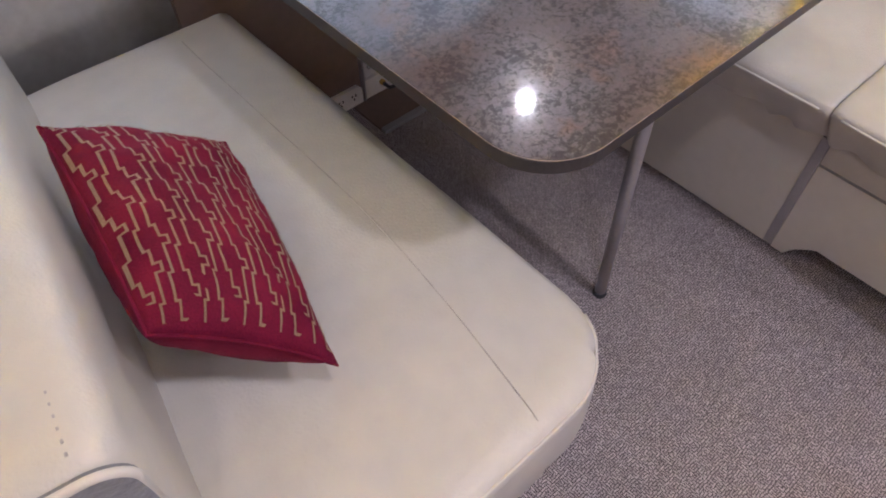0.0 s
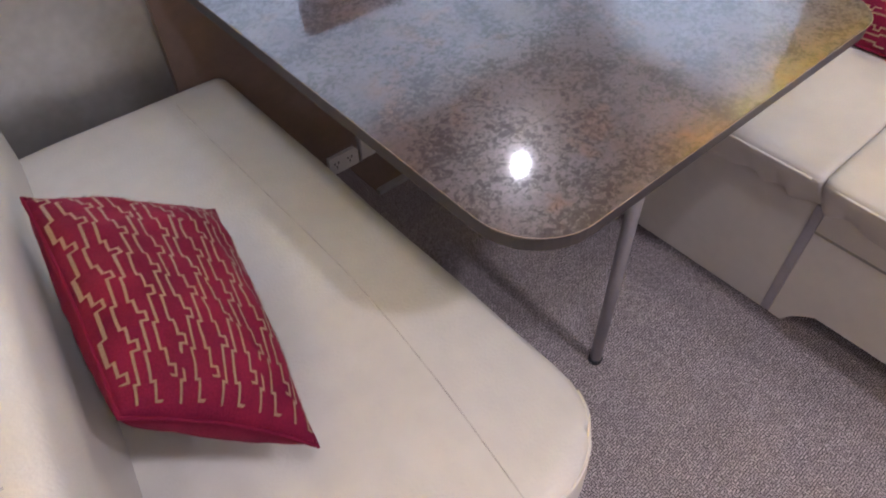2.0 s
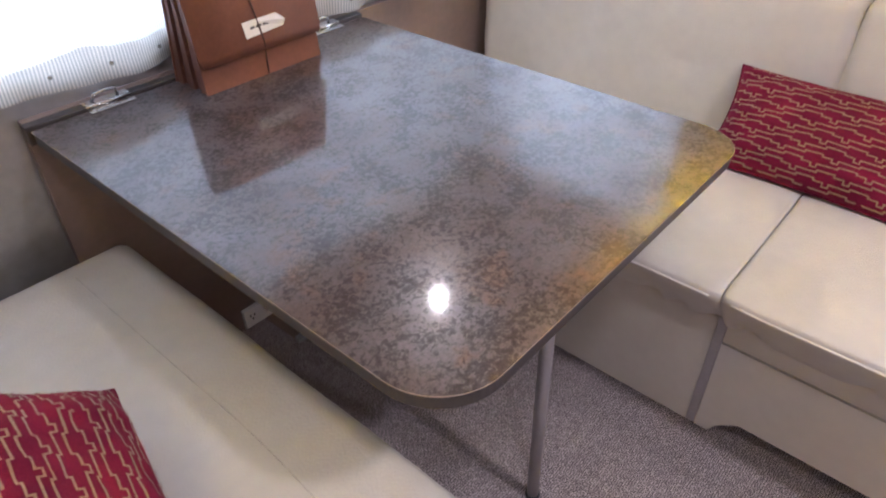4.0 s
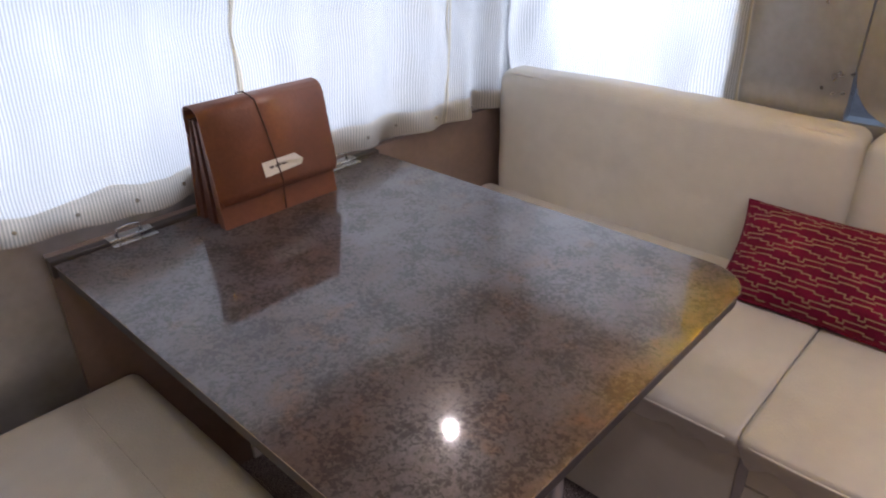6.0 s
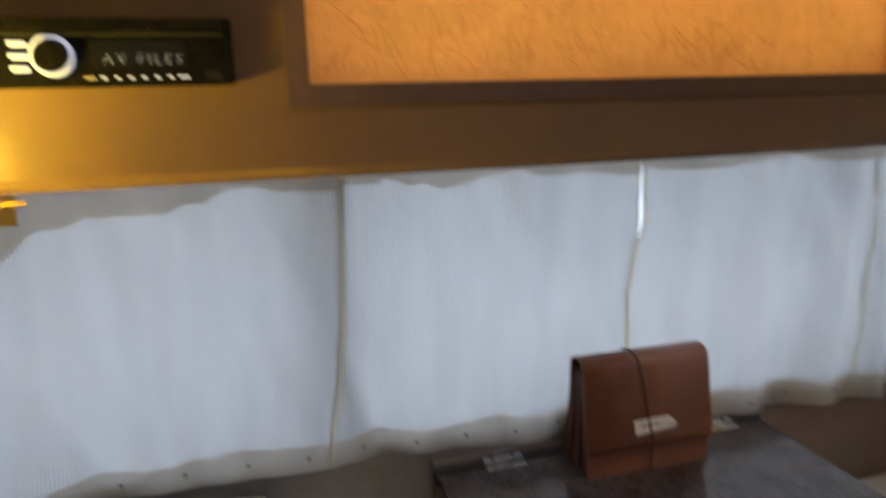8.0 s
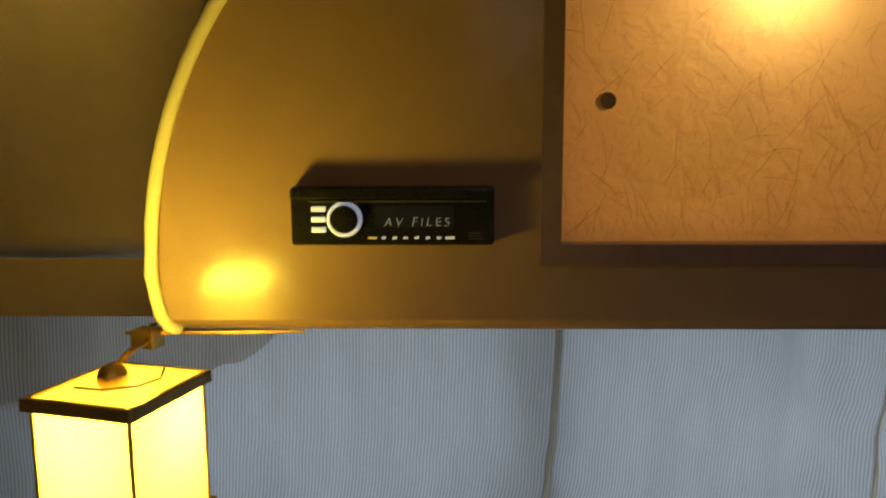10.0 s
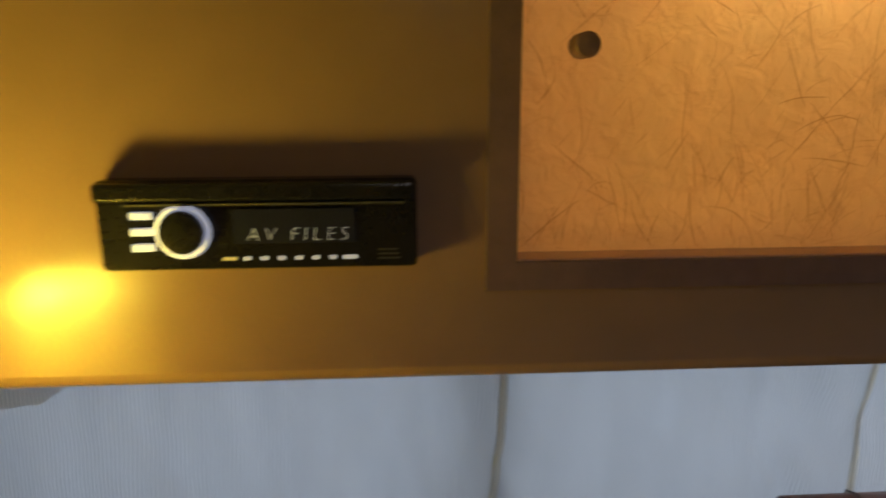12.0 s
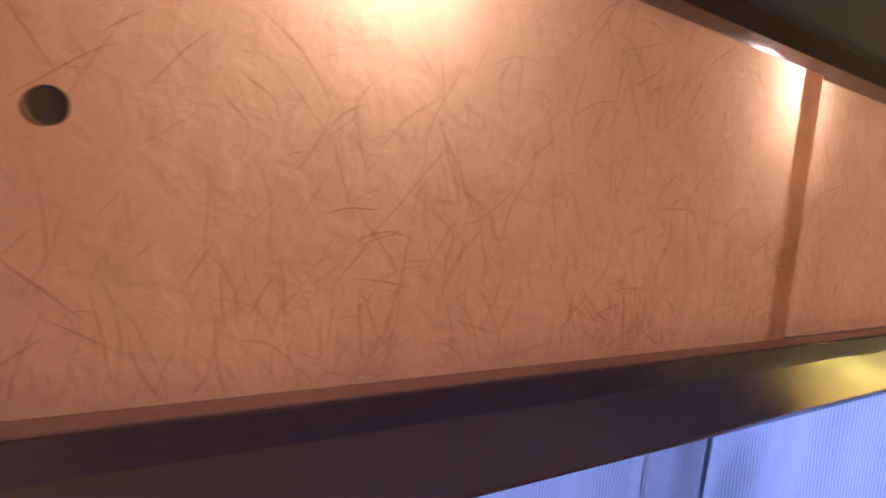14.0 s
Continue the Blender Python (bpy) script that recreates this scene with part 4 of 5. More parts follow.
seam_at = curve_through(((0.78, -0.006), (0.86, 0.000), (1.02, 0.026), (1.10, 0.034), (1.29, 0.042), (1.43, 0.050)))
gap_at = curve_through(((0.78, -0.008), (0.95, -0.012), (1.03, -0.010), (1.09, -0.014), (1.17, 0.002), (1.25, 0.018), (1.34, 0.016), (1.43, 0.022)))
gap_width = curve_through(((0.78, 0.001), (0.93, 0.001), (1.02, 0.005), (1.085, -0.002), (1.15, 0.008), (1.26, 0.013), (1.33, 0.007), (1.43, -0.001)))
corner_at = curve_through(((0.76, -0.004), (0.85, 0.004), (1.0, 0.018), (1.15, 0.026), (1.26, 0.020), (1.43, 0.014)))
head_droop = curve_through(((-1.74, 0.22), (-0.95, 0.19), (-0.83, 0.115), (-0.70, 0.05), (-0.55, 0.02), (-0.36, 0.0)))
gap_left = lambda z: gap_at(z) - gap_width(z) / 2
gap_right = lambda z: gap_at(z) + gap_width(z) / 2
curtain("curtain", "x", -1.735, -0.216, 0.992, low_a, 1.428, "white ribbed curtain with a grubby hem over the long window", 3, 1, None, seam_at, band="r", droop=head_droop)
curtain("curtain", "x", -0.214, 0.449, 0.997, low_b, 1.428, "white ribbed curtain drawn beside a narrow gap", 4, 2, seam_at, gap_left, band="lr")
curtain("curtain", "x", 0.449, 1.076, 0.987, low_c, 1.428, "white ribbed curtain behind the brown folder", 4, 5, gap_right, corner_at, band="lr")
curtain("curtain", "x", 1.078, 1.392, 0.994, low_d, 1.428, "white ribbed curtain folded into the corner", 8, 7, corner_at, band="l", depth=0.024)
curtain("curtain", "y", 0.296, 0.985, 1.385, lambda s: 0.79, 1.44, "white curtain over the end window above the bench", 4, 9, depth=0.034, band="l")


# ---------------------------------------------------------------- table
TW, TL, TZ = 0.812, 0.978, 0.74


def dining_table():
    t = thing("dinette_table", (0.406, 0.1, 0), "dark mottled glossy laminate table hinged to the wall", "table")
    inv = Matrix.Translation((-0.406, -0.1, 0))
    outline = rounded(0, 0, TW, TL, [0.095, 0.085, 0.012, 0.004], 14)
    part("tabletop", moved(slab(outline, TZ - 0.0045, TZ, 0.0012, 2), inv), laminate, t, "mottled brown grey glossy laminate")
    part("edge_band", moved(slab([(x * 0.996 + 0.0016, y * 0.996 + 0.002) for x, y in outline], TZ - 0.025, TZ - 0.0045, 0.001, 1), inv), dark_edge, t, "dark edge band")
    # thin pale line round the upper rim of the tabletop
    part("rim_line", moved(tube([(x, y, TZ - 0.0010) for x, y in outline], 0.0006, 6, closed=True), inv), pale_rim, t, "thin pale line along the rim", True)
    a, b = Vector((0.418, 0.115, 0.012)), Vector((0.396, 0.122, TZ - 0.025))
    leg = part("leg", moved(tube([a, a.lerp(b, 0.5), b], 0.0125, 24), inv), leg_metal, t, "grey satin steel leg", True)
    part("foot", moved(drum(0.0155, 0.0, 0.014, 0.004, 24, (0.418, 0.115, 0)), inv), rubber, leg, "black rubber foot", True)
    part("leg_plate", moved(drum(0.05, TZ - 0.031, TZ - 0.025, 0.001, 24, (0.396, 0.122, 0)), inv), leg_metal, t)
    return t


table = dining_table()
setting("wall_ledge", box((-0.005, TL + 0.005, TZ - 0.03), (TW + 0.005, WALL_Y - 0.024, TZ + 0.006), 0.002), dark_edge, "dark ledge on the wall that carries the table")


def hinge(x):
    at = Matrix.Translation((x - 0.406, TL + 0.002 - 0.1, TZ))
    h = part("hinge", moved(box((-0.045, -0.022, 0.0003), (0.045, -0.003, 0.003), 0.0008), at), chrome, table, "worn chrome folding hinge")
    part("wall_leaf", moved(box((-0.045, 0.003, 0.0063), (0.045, 0.024, 0.009), 0.0008), at), chrome, h)
    part("pin", moved(tube([(-0.045, 0, 0.006), (0.045, 0, 0.006)], 0.0035, 10), at), chrome, h, "", True)
    part("handle", moved(tube([(-0.025, 0.014, 0.009), (-0.022, 0.012, 0.022), (0.0, 0.011, 0.025), (0.022, 0.012, 0.022), (0.025, 0.014, 0.009)], 0.0035, 8), at), chrome, h, "bent chrome handle", True)
    for e in (-0.036, 0.036):
        for yy, zz in ((-0.0125, 0.003), (0.0165, 0.009)):
            part("screw", moved(drum(0.0032, 0, 0.0012, 0.0004, 10, (e, yy, zz)), at), leg_metal, h)


hinge(0.15), hinge(0.69)


# ---------------------------------------------------------------- folder on the table
def folder():
    x0, x1, z = 0.290, 0.579, TZ
    g = thing("document_folder", ((x0 + x1) / 2, 0.92, z), "copper brown accordion document folder closed with an elastic cord", "folder")
    inv = Matrix.Translation((-(x0 + x1) / 2, -0.92, -z))
    # board front and back with pleats between them
    front = [(0.866, z), (0.869, z), (0.901, z + 0.232), (0.898, z + 0.236)]
    part("front_board", moved(extrude_profile(front, x0 + 0.002, x1), inv), bag_paper, g)
    part("back_board", moved(extrude_profile([(0.974, z), (0.977, z), (0.947, z + 0.245), (0.944, z + 0.245)], x0, x1), inv), bag_paper, g)
    for k in range(5):
        f = (k + 0.5) / 5
        yb, yt = 0.869 + 0.105 * f, 0.901 + 0.043 * f
        dent = 0.010 if k % 2 else 0.003
        pleat = [(yb - 0.0095, z), (yb + 0.0095, z), (yt + 0.004, z + 0.228), (yt - 0.004, z + 0.228)]
        part("pleat", moved(extrude_profile(pleat, x0 + dent, x1 - dent), inv), bag_inner, g)
    # flap: over the top, down the front, lower corners cut round
    path = [(0.948, z + 0.20), (0.947, z + 0.246), (0.940, z + 0.256), (0.926, z + 0.260), (0.908, z + 0.258), (0.896, z + 0.250), (0.889, z + 0.236), (0.883, z + 0.20), (0.862, z + 0.075), (0.858, z + 0.058)]
    bm = bmesh.new()
    rows = []
    for i, (y, zz) in enumerate(path):
        trim = 0.006 if i == len(path) - 1 else 0.0
        rows.append([bm.verts.new((x0 - 0.003 + trim, y, zz)), bm.verts.new((x1 + 0.004 - trim, y, zz))])
    for a, b in zip(rows, rows[1:]):
        bm.faces.new((a[0], a[1], b[1], b[0]))
    flap = part("flap", moved(bm, inv), bag_paper, g, "smooth copper brown flap", True)
    flap.modifiers.new("thick", "SOLIDIFY").thickness = 0.0022
    cx = 0.437
    cord = [(cx - 0.03, 0.952, z + 0.20), (cx - 0.03, 0.945, z + 0.258), (cx - 0.026, 0.925, z + 0.2635), (cx - 0.022, 0.893, z + 0.252), (cx - 0.016, 0.8795, z + 0.20), (cx - 0.002, 0.8575, z + 0.075), (cx, 0.8625, z + 0.045), (cx, 0.8625, z + 0.003)]
    part("cord", moved(tube(cord, 0.0017, 8), inv), cord_mat, g, "dark elastic cord", True)
    # sticker, tilted, one corner peeling, with unreadable handwriting
    up = (Vector((0, 0.883, 0.20)) - Vector((0, 0.862, 0.075))).normalized()
    at = lambda s, v, d=0.0: Vector((0.397 + s, 0.862, z + 0.075)) + up * v + Vector((0, -0.0032 - d, 0))
    bm = bmesh.new()
    lift = (0, 0, 0.006, 0.003, 0)
    bm.faces.new([bm.verts.new(at(s, v, d)) for (s, v), d in zip(((0, 0.014), (0.092, 0.020), (0.095, 0.034), (0.078, 0.050), (-0.002, 0.047)), lift)])
    st = part("sticker", moved(bm, inv), label_mat, g, "white sticker with a curling corner")
    st.modifiers.new("thick", "SOLIDIFY").thickness = 0.0005
    for s, w, v in ((0.014, 0.010, 0.030), (0.027, 0.014, 0.0305), (0.044, 0.018, 0.031)):
        bm = bmesh.new()
        bm.faces.new([bm.verts.new(at(s + a, v + b, 0.0012)) for a, b in ((0, 0), (w, 0.001), (w, 0.006), (0, 0.005))])
        mark = part("mark", moved(bm, inv), ink, st, "grey handwriting")
        mark.modifiers.new("thick", "SOLIDIFY").thickness = 0.0003
    g.scale = (1, 1, 0.955)


folder()


# ---------------------------------------------------------------- benches
def round_corner(bm, cx, cy, sx, sy):
    """Rounds a block in plan beyond (cx, cy) on the side that sx, sy point to."""
    for v in bm.verts:
        dx, dy = (v.co.x - cx) * sx, (v.co.y - cy) * sy
        if dx > 0 and dy > 0:
            k = max(dx, dy) / math.hypot(dx, dy)
            v.co.x, v.co.y = cx + sx * dx * k, cy + sy * dy * k


def left_bench():
    b = thing("dinette_bench", (-0.18, 0.43, 0), "cream leather dinette bench with a stitched rounded corner", "bench", "dinette benches")
    inv = Matrix.Translation((0.18, -0.43, 0))
    x0, x1, y0, y1, z0, z1 = -0.47, 0.084, -0.135, 0.955, 0.305, 0.472
    cu = soft_box((x1 - x0, y1 - y0, z1 - z0), 0.026, 34, 0.006, 0.0026, 1.0, 6)
    round_corner(cu, (x1 - x0) / 2 - 0.13, -(y1 - y0) / 2 + 0.13, 1, -1)
    moved(cu, inv @ Matrix.Translation(((x0 + x1) / 2, (y0 + y1) / 2, (z0 + z1) / 2)))
    skin = BVHTree.FromBMesh(cu)
    seat = part("seat_cushion", cu, leather, b, "cream leather cushion", True)
    lay = lambda x, y, z, up: (skin.find_nearest(inv @ Vector((x, y, z)))[0] + skin.find_nearest(inv @ Vector((x, y, z)))[1] * up)
    line = [(-0.42 + 0.02 * k, y0) for k in range(19)] + [(x1 - 0.13 + 0.13 * math.sin(radians(6 * k)), y0 + 0.13 - 0.13 * math.cos(radians(6 * k))) for k in range(1, 13)]
    part("piping", tube([lay(x, y, 0.459, 0.0008) for x, y in line], 0.0024, 8), thread, seat, "pale piping", True)
    seam = [(-0.045 - 0.045 * max(0, (0.35 - y) / 0.45) ** 1.6, y) for y in [0.90 - 1.02 * k / 60 for k in range(61)]]
    part("seam", tube([lay(x, y, 0.50, 0.0) for x, y in seam], 0.0010, 6), seam_thread, seat, "stitched seam", True)
    part("base", moved(box((x0 + 0.02, y0 + 0.05, 0), (x1 - 0.06, y1, z0), 0.004), inv), base_panel, b)
    return b


bench_a = left_bench()


def left_backrest(owner, shift, end_mat):
    at = owner.matrix_world.inverted() @ pose(-0.474 + shift, 0.50, 0.30, 0, 0, -7.8)
    size = (0.15, 0.98, 0.475)
    sb = soft_box(size, 0.032, 22, 0.008, 0.003, 4.0 + shift * 9, 6)
    b = part("backrest", moved(sb, at @ Matrix.Translation((0, 0, size[2] / 2))), leather, owner, "cream leather backrest", True)
    end = rounded(-0.074, 0.03, 0.074, 0.468, [0.01, 0.01, 0.034, 0.034], 8)
    bm = bmesh.new()
    f0 = [bm.verts.new((x, -0.496, z)) for x, z in end]
    f1 = [bm.verts.new((x * 1.01, -0.484, z)) for x, z in end]
    bm.faces.new(f0)
    for k in range(len(end)):
        j = (k + 1) % len(end)
        bm.faces.new((f0[k], f0[j], f1[j], f1[k]))
    part("end_panel", moved(bm, at), end_mat, b, "grey quilted end panel")
    part("piping", moved(tube([(x, -0.492, z) for x, z in end], 0.0045, 8, closed=True), at), thread, b, "pale piping", True)
    for k in range(6):
        part("stitch", moved(box((0.040, -0.470 + k * 0.012, 0.4765), (0.042, -0.467 + k * 0.012, 0.4785)), at), leg_metal, b)
    return b


left_backrest(bench_a, 0.0, leather_side)
next_bench = thing("dinette_bench", (-0.9, 0.43, 0), "cream leather bench back to back with the dinette", "bench", "dinette benches")
left_backrest(next_bench, -0.195, leather_side)
part("base", box((-0.30, -0.45, 0), (0.24, 0.5, 0.30), 0.004), base_panel, next_bench)
part("seat_cushion", moved(soft_box((0.5, 0.95, 0.16), 0.035, 12, 0.006), Matrix.Translation((-0.03, 0.03, 0.38))), leather, next_bench, "cream leather cushion", True)


def right_bench():
    g = thing("dinette_bench", (1.0, 0.2, 0), "cream leather bench with painted base and a dark joint between cushions", "bench", "dinette benches")
    inv = Matrix.Translation((-1.0, -0.2, 0))
    for y0, y1, seed in ((-0.0625, 1.0, 2.0), (-1.05, -0.0645, 3.0)):
        cu = soft_box((0.64, y1 - y0 + 0.036, 0.16), 0.035, 52, 0.007, 0.0026, seed, 7)
        for v in cu.verts:
            # the ends are pressed flat against one another
            v.co.y = max(-(y1 - y0) / 2, min((y1 - y0) / 2, v.co.y))
            # the front leans out towards its upper rim, with gathers
            if v.co.x < -0.12:
                down = max(0, 0.07 - v.co.z) / 0.15
                v.co.x += (0.115 * down ** 1.2 + 0.0105 * math.sin(v.co.y * 52 + 3 * math.sin(v.co.y * 19 + seed)) * max(0, min(1, down * 2.4 - 0.5))) * min(1, (-v.co.x - 0.12) / 0.16)
        moved(cu, inv @ Matrix.Translation((1.0, (y0 + y1) / 2, 0.425)))
        skin = BVHTree.FromBMesh(cu)
        cushion = part("seat_cushion", cu, leather, g, "cream leather cushion", True)
        line = [(0.672, y0 + 0.02 + (y1 - y0 - 0.04) * k / 40, 0.484) for k in range(41)]
        part("piping", tube([skin.find_nearest(inv @ Vector(q))[0] + skin.find_nearest(inv @ Vector(q))[1] * 0.001 for q in line], 0.0024, 8), thread, cushion, "pale piping", True)
    part("joint", moved(box((0.86, -0.0643, 0.346), (1.28, -0.0627, 0.488)), inv), dark_gap, g, "dark binding between the cushions")
    part("joint_strip", moved(box((0.8135, -0.066, 0.018), (0.83, -0.046, 0.345), 0.001), inv), leg_metal, g, "grey vertical strip")
    part("front_panel", moved(box((0.818, -0.046, 0.012), (0.836, 1.0, 0.345), 0.002), inv), base_panel, g, "cream painted panel")
    # the second panel has a long low cut-out for the toes
    bm = bmesh.new()
    poly = [(-0.0665, 0.275), (-0.0665, 0.012), (-0.098, 0.012)] + [(-0.100 - 0.055 * math.sin(radians(90 * k / 8)), 0.020 + 0.055 * math.sin(radians(90 * k / 8)) ** 0.7) for k in range(1, 9)] + [(-1.05, 0.075), (-1.05, 0.275)]
    a = [bm.verts.new((0.818, y, z)) for y, z in poly]
    c = [bm.verts.new((0.836, y, z)) for y, z in poly]
    bm.faces.new(a), bm.faces.new(c[::-1])
    for k in range(len(poly)):
        j = (k + 1) % len(poly)
        bm.faces.new((a[k], c[k], c[j], a[j]))
    part("drawer_panel", moved(bm, inv), base_panel, g, "cream painted panel with a toe cut-out")
    part("top_rail", moved(box((0.818, -1.05, 0.281), (0.836, -0.0665, 0.345), 0.001), inv), base_panel, g)
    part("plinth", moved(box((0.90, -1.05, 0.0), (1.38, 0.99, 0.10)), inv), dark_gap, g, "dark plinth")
    part("carcass", moved(box((0.84, -1.05, 0.10), (1.38, 0.99, 0.344)), inv), base_panel, g)
    return g


bench_b = right_bench()


def right_backrest(y0, y1, seed):
    at = bench_b.matrix_world.inverted() @ Matrix.Translation((1.345, (y0 + y1) / 2, 0.46))
    sb = soft_box((0.115, y1 - y0, 0.415), 0.034, 44, 0.012, 0.003, seed, 7)
    for v in sb.verts:
        # two shallow tufts in the face
        for ty in (-0.16, 0.17):
            d = math.hypot(v.co.y - ty * (y1 - y0), v.co.z + 0.01)
            if v.co.x < 0:
                v.co.x += 0.010 * math.exp(-(d / 0.06) ** 2) + 0.012 * math.exp(-(d / 0.018) ** 2)
    b = part("backrest", moved(sb, at @ Matrix.Translation((0, 0, 0.2075))), leather, bench_b, "tall cream leather backrest", True)
    part("piping", moved(tube([(-0.045, y, 0.4075) for y in (-(y1 - y0) / 2 + 0.03, 0, (y1 - y0) / 2 - 0.05)], 0.003, 8), at), thread, b, "pale piping", True)


right_backrest(-0.018, 0.965, 11.0)
right_backrest(-1.05, -0.026, 12.0)


# ---------------------------------------------------------------- cushions
def key_line(start, length, shift, period, reach):
    """One woven line: long runs joined by side-steps and short tabs, as corner points (across, along)."""
    runs = ((0.00, 0.0), (0.33, 1.0), (0.44, 0.0), (0.62, -0.62), (0.95, 0.0))
    pts, k = [], math.floor(shift / period) - 1
    while k * period - shift < length:
        for f, level in runs:
            along = (k + f) * period - shift
            if pts:
                pts.append((pts[-1][0], along))
            pts.append((start + level * reach, along))
        k += 1
    return pts


def pillow(corners, thick, label, seed):
    """A stuffed oblong cushion drawn between its four corners: upper far, lower far, lower near, upper near."""
    tl, tr, br, bl = (Vector(c) for c in corners)
    centre = (tl + tr + br + bl) / 4
    p = thing("throw_cushion", centre, label, "cushion", "patterned cushions")
    n = (bl - tl + br - tr).cross(tr - tl + br - bl).normalized()
    n = n if n.z > 0 else -n
    w, l = ((tr - tl).length + (br - bl).length) / 2, ((tl - bl).length + (tr - br).length) / 2

    def surface(a, b, side, lift=0.0):
        u, v = 2 * a - 1, 2 * b - 1
        h = (max(0, 1 - abs(u) ** 2.6) * max(0, 1 - abs(v) ** 2.8)) ** (0.60 if side > 0 else 0.5)
        a = u * (1 - 0.05 * (1 - v * v) * abs(u) ** 3) / 2 + 0.5
        b = v * (1 - 0.07 * (1 - u * u) * abs(v) ** 3) / 2 + 0.5
        wob = noise.noise(Vector((u * 2.4 + seed, v * 3.0, side))) * 0.05 + noise.noise(Vector((u * 6 + seed, v * 7, side))) * 0.022
        flat = (bl.lerp(br, a)).lerp(tl.lerp(tr, a), b) - centre
        return flat + n * ((0.50 if side > 0 else -0.62) * thick * h * (1 + 3 * wob) + lift)

    bm = bmesh.new()
    nu, nv = 40, 52
    for side in (1, -1):
        grid = [[bm.verts.new(surface(i / nu, j / nv, side)) for i in range(nu + 1)] for j in range(nv + 1)]
        for j in range(nv):
            for i in range(nu):
                bm.faces.new((grid[j][i], grid[j][i + 1], grid[j + 1][i + 1], grid[j + 1][i]))
    bmesh.ops.remove_doubles(bm, verts=bm.verts, dist=0.0004)
    cover = part("cover", bm, pillow_cloth, p, "crimson velvet", True)
    # the golden lines stand flat on the face, each a third of a repeat behind its neighbour
    pitch, period, half = 0.0160, 0.108, 0.0014
    bm = bmesh.new()
    inside = lambda x, y: 0.0025 < x < w - 0.0025 and 0.003 < y < l - 0.003
    for k in range(-1, int(w / pitch) + 2):
        pts = key_line((k + 0.5) * pitch, l, (-k % 3) * period / 3, period, pitch * 0.44)
        prev = None
        for i in range(1, len(pts) - 1):
            (x0, y0), (x1, y1), (x2, y2) = pts[i - 1], pts[i], pts[i + 1]
            d0, d1 = math.hypot(x1 - x0, y1 - y0), math.hypot(x2 - x1, y2 - y1)
            if d0 < 1e-6 or d1 < 1e-6:
                continue
            n0, n1 = (-(y1 - y0) / d0, (x1 - x0) / d0), (-(y2 - y1) / d1, (x2 - x1) / d1)
            mx, my = ((n0[0] + n1[0]) * half, (n0[1] + n1[1]) * half) if abs(n0[0] * n1[0] + n0[1] * n1[1]) < 0.5 else (n0[0] * half, n0[1] * half)
            steps = max(1, int(d1 / 0.006))
            for q in range(steps):
                f = q / steps
                ox, oy = (mx, my) if q == 0 else (n1[0] * half, n1[1] * half)
                x, y = x1 + (x2 - x1) * f, y1 + (y2 - y1) * f
                if not inside(x, y):
                    prev = None
                    continue
                cur = []
                for e in (1, -1):
                    a, b = min(0.995, max(0.005, (x + e * ox) / w)), min(0.995, max(0.005, (y + e * oy) / l))
                    up = (surface(a + 0.004, b, 1) - surface(a - 0.004, b, 1)).cross(surface(a, b + 0.004, 1) - surface(a, b - 0.004, 1)).normalized()
                    cur.append(bm.verts.new(surface(a, b, 1) + (up if up.dot(n) > 0 else -up) * 0.0018))
                if prev:
                    bm.faces.new((prev[0], prev[1], cur[1], cur[0]))
                prev = cur
    tagged(part("woven_pattern", bm, gold_thread, cover, "flat golden key-step lines", True), kind="stuff")
    ring = [(f, 0.0) for f in (k / 24 for k in range(24))] + [(1.0, k / 36) for k in range(36)] + [(1 - k / 24, 1.0) for k in range(24)] + [(0.0, 1 - k / 36) for k in range(36)]
    part("edge_seam", tube([surface(a, b, 1) for a, b in ring], 0.0026, 6, closed=True), pillow_cloth, cover, "stitched velvet edge", True)
    return p


pillow(((-0.37, 0.497, 0.712), (-0.152, 0.512, 0.540), (-0.255, 0.069, 0.562), (-0.404, 0.165, 0.675)), 0.130, "crimson velvet cushion with golden step lines leaning on the backrest", 1.0)
pillow(((1.262, 0.175, 0.690), (1.10, 0.165, 0.515), (1.10, -0.285, 0.515), (1.262, -0.285, 0.695)), 0.11, "crimson velvet cushion with golden step lines on the far bench", 5.0)


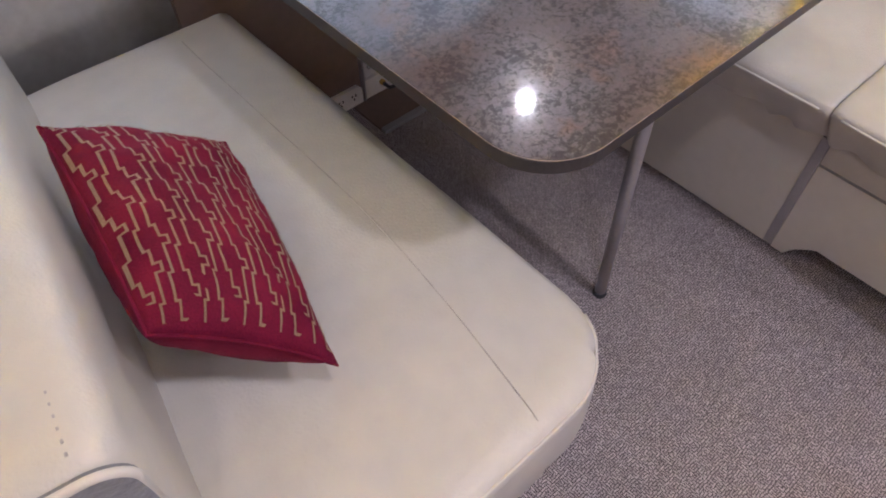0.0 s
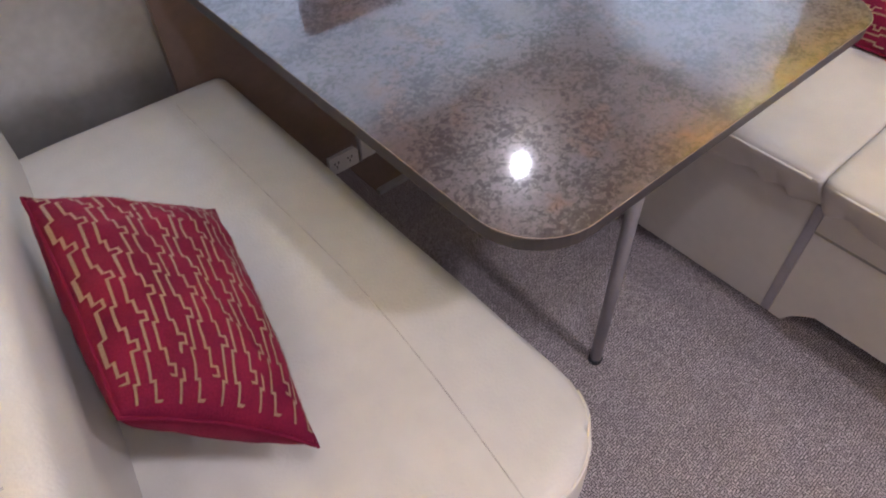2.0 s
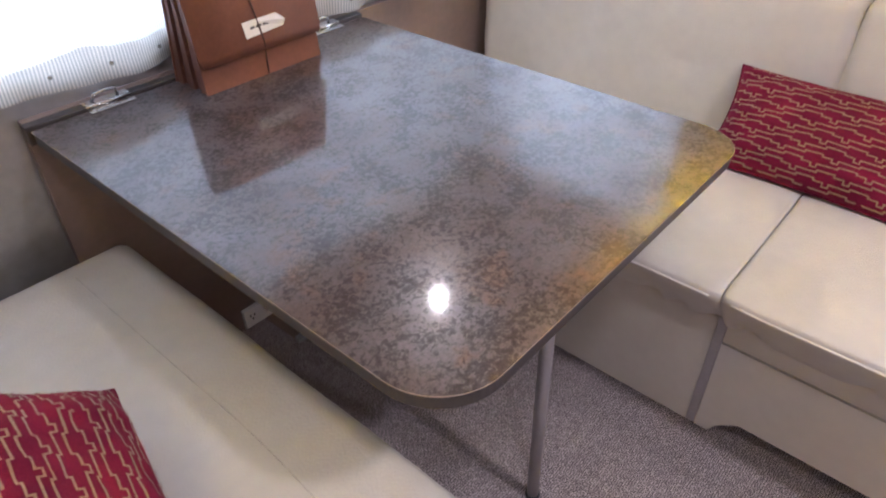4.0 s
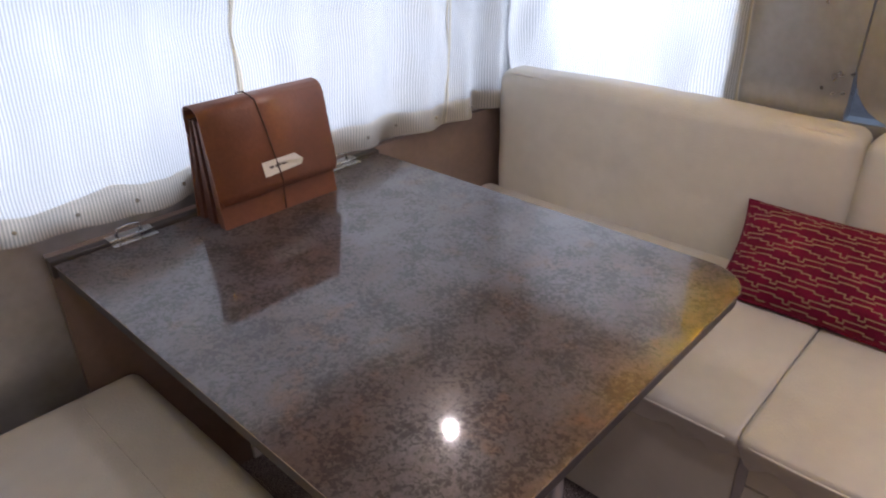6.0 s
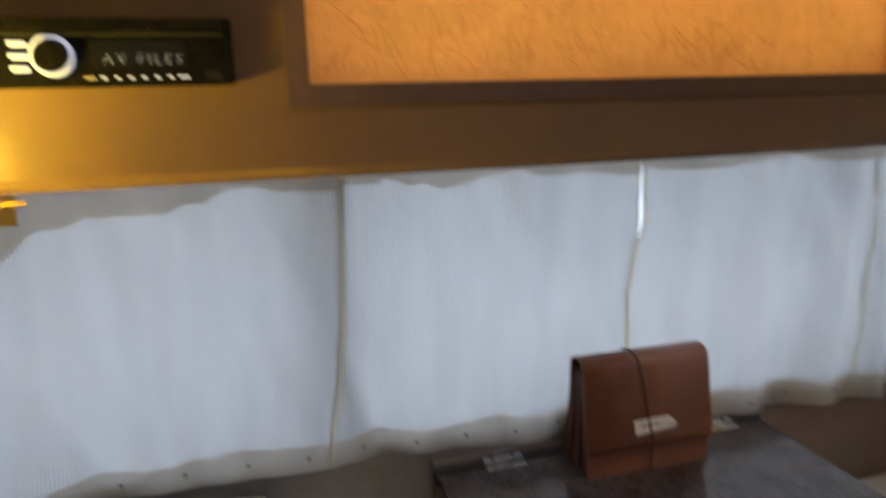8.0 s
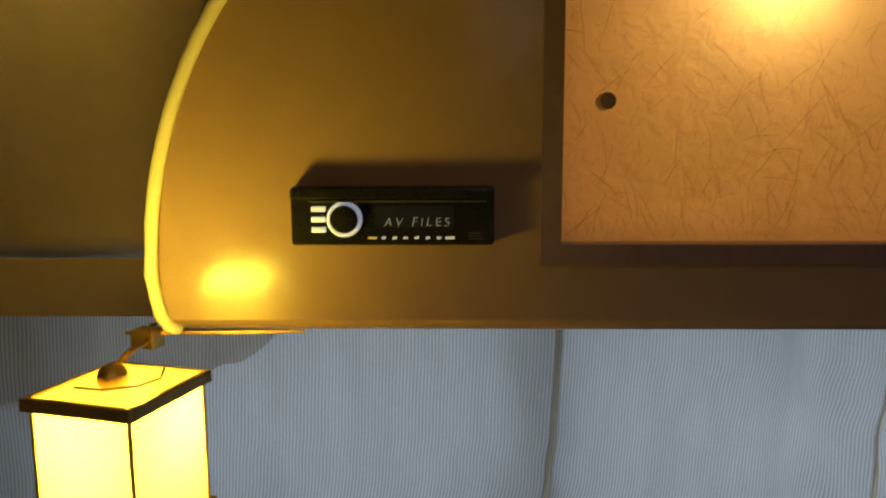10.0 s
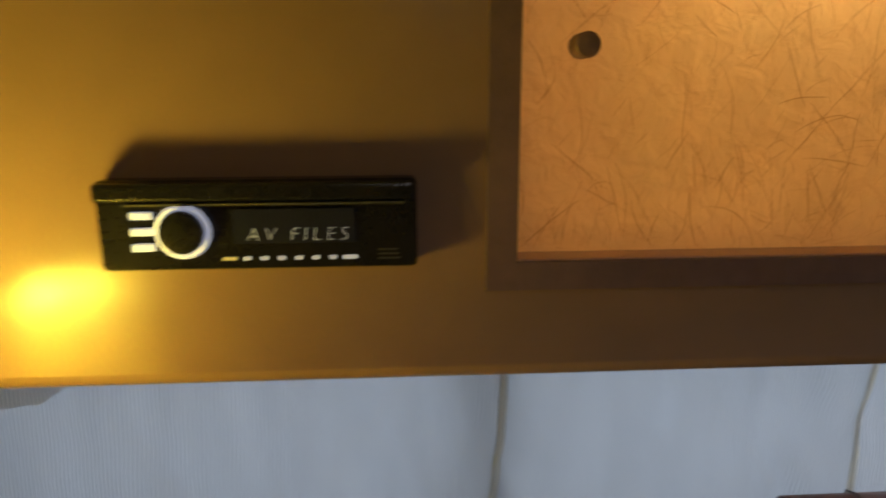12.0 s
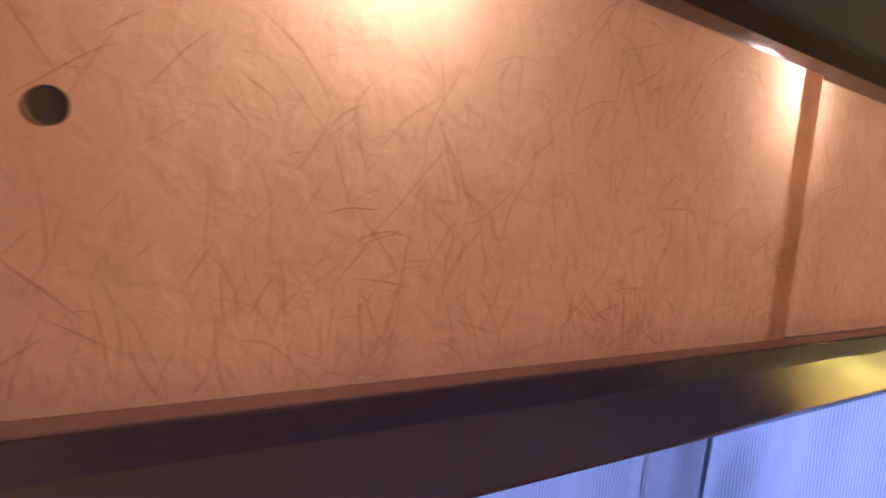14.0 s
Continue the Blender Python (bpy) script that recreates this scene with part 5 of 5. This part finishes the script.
# ---------------------------------------------------------------- under the table
def service_panel():
    h = thing("service_panel", (0.43, WALL_Y - 0.022, 0.0), "white service panels with a dark looped pull under the table", "panel")
    upper = part("upper_panel", box((0.004, -0.010, 0.076), (0.20, 0.0, 0.30), 0.002), white_plastic, h)
    part("catch", drum(0.010, 0.0, 0.012, 0.002, 16, (0.052, -0.010, 0.125), Matrix.Rotation(radians(90), 4, "X")), rubber, upper, "black round catch", True)
    part("ring", tube([(0.022 + 0.006 * math.cos(a), -0.011, 0.108 + 0.006 * math.sin(a)) for a in (2 * math.pi * k / 14 for k in range(14))], 0.0016, 6, closed=True), chrome, upper, "small chrome ring", True)
    lower = part("lower_panel", box((0.004, -0.010, 0.004), (0.20, 0.0, 0.068), 0.002), white_plastic, h)
    part("pull", tube([(0.060, -0.010, 0.040), (0.060, -0.024, 0.038), (0.068, -0.040, 0.030), (0.088, -0.042, 0.030), (0.108, -0.034, 0.040), (0.110, -0.010, 0.052)], 0.0055, 8), rubber, lower, "dark looped pull", True)
    for px, pz in ((0.060, 0.040), (0.110, 0.052)):
        part("ferrule", drum(0.0085, 0.0, 0.012, 0.0015, 14, (px, -0.010, pz), Matrix.Rotation(radians(90), 4, "X")), brass, lower, "dull brass ferrule", True)
    part("divider", box((-0.005, -0.014, 0.0), (0.002, 0.0, 0.30), 0.001), leg_metal, h, "grey divider strip")


def wall_outlet():
    o = thing("wall_outlet", (0.375, WALL_Y - 0.022, 0.0), "white outlet plate with slots low on the wall", "outlet")
    outline = [(-0.052, 0.004), (0.046, 0.004), (0.046, 0.050), (0.034, 0.064), (-0.052, 0.064)]
    bm = bmesh.new()
    a, b = [bm.verts.new((x, -0.012, z)) for x, z in outline], [bm.verts.new((x, 0.0, z)) for x, z in outline]
    bm.faces.new(a), bm.faces.new(b[::-1])
    for k in range(5):
        bm.faces.new((a[k], b[k], b[(k + 1) % 5], a[(k + 1) % 5]))
    plate = part("plate", bm, white_plastic, o)
    for cx in (-0.028, 0.016):
        for dx, dz in ((-0.006, 0.006), (0.006, 0.006), (0.0, -0.006)):
            part("slot", box((cx + dx - 0.0018, -0.0128, 0.034 + dz - 0.004), (cx + dx + 0.0018, -0.0118, 0.034 + dz + 0.004)), dark_gap, plate, "dark slot")


service_panel()
wall_outlet()
d = thing("floor_patch", (0.46, 0.90, 0), "thin dark patch with a grey metal strip under the table", "mat")
# thin dark sheet added over the floor behind the metal strip
part("cover", box((-0.075, -0.03, 0.0), (0.12, 0.10, 0.004), 0.001), wall_brown, d)
part("strip", box((-0.075, -0.052, 0.0), (0.12, -0.031, 0.012), 0.002), leg_metal, d, "grey metal strip")
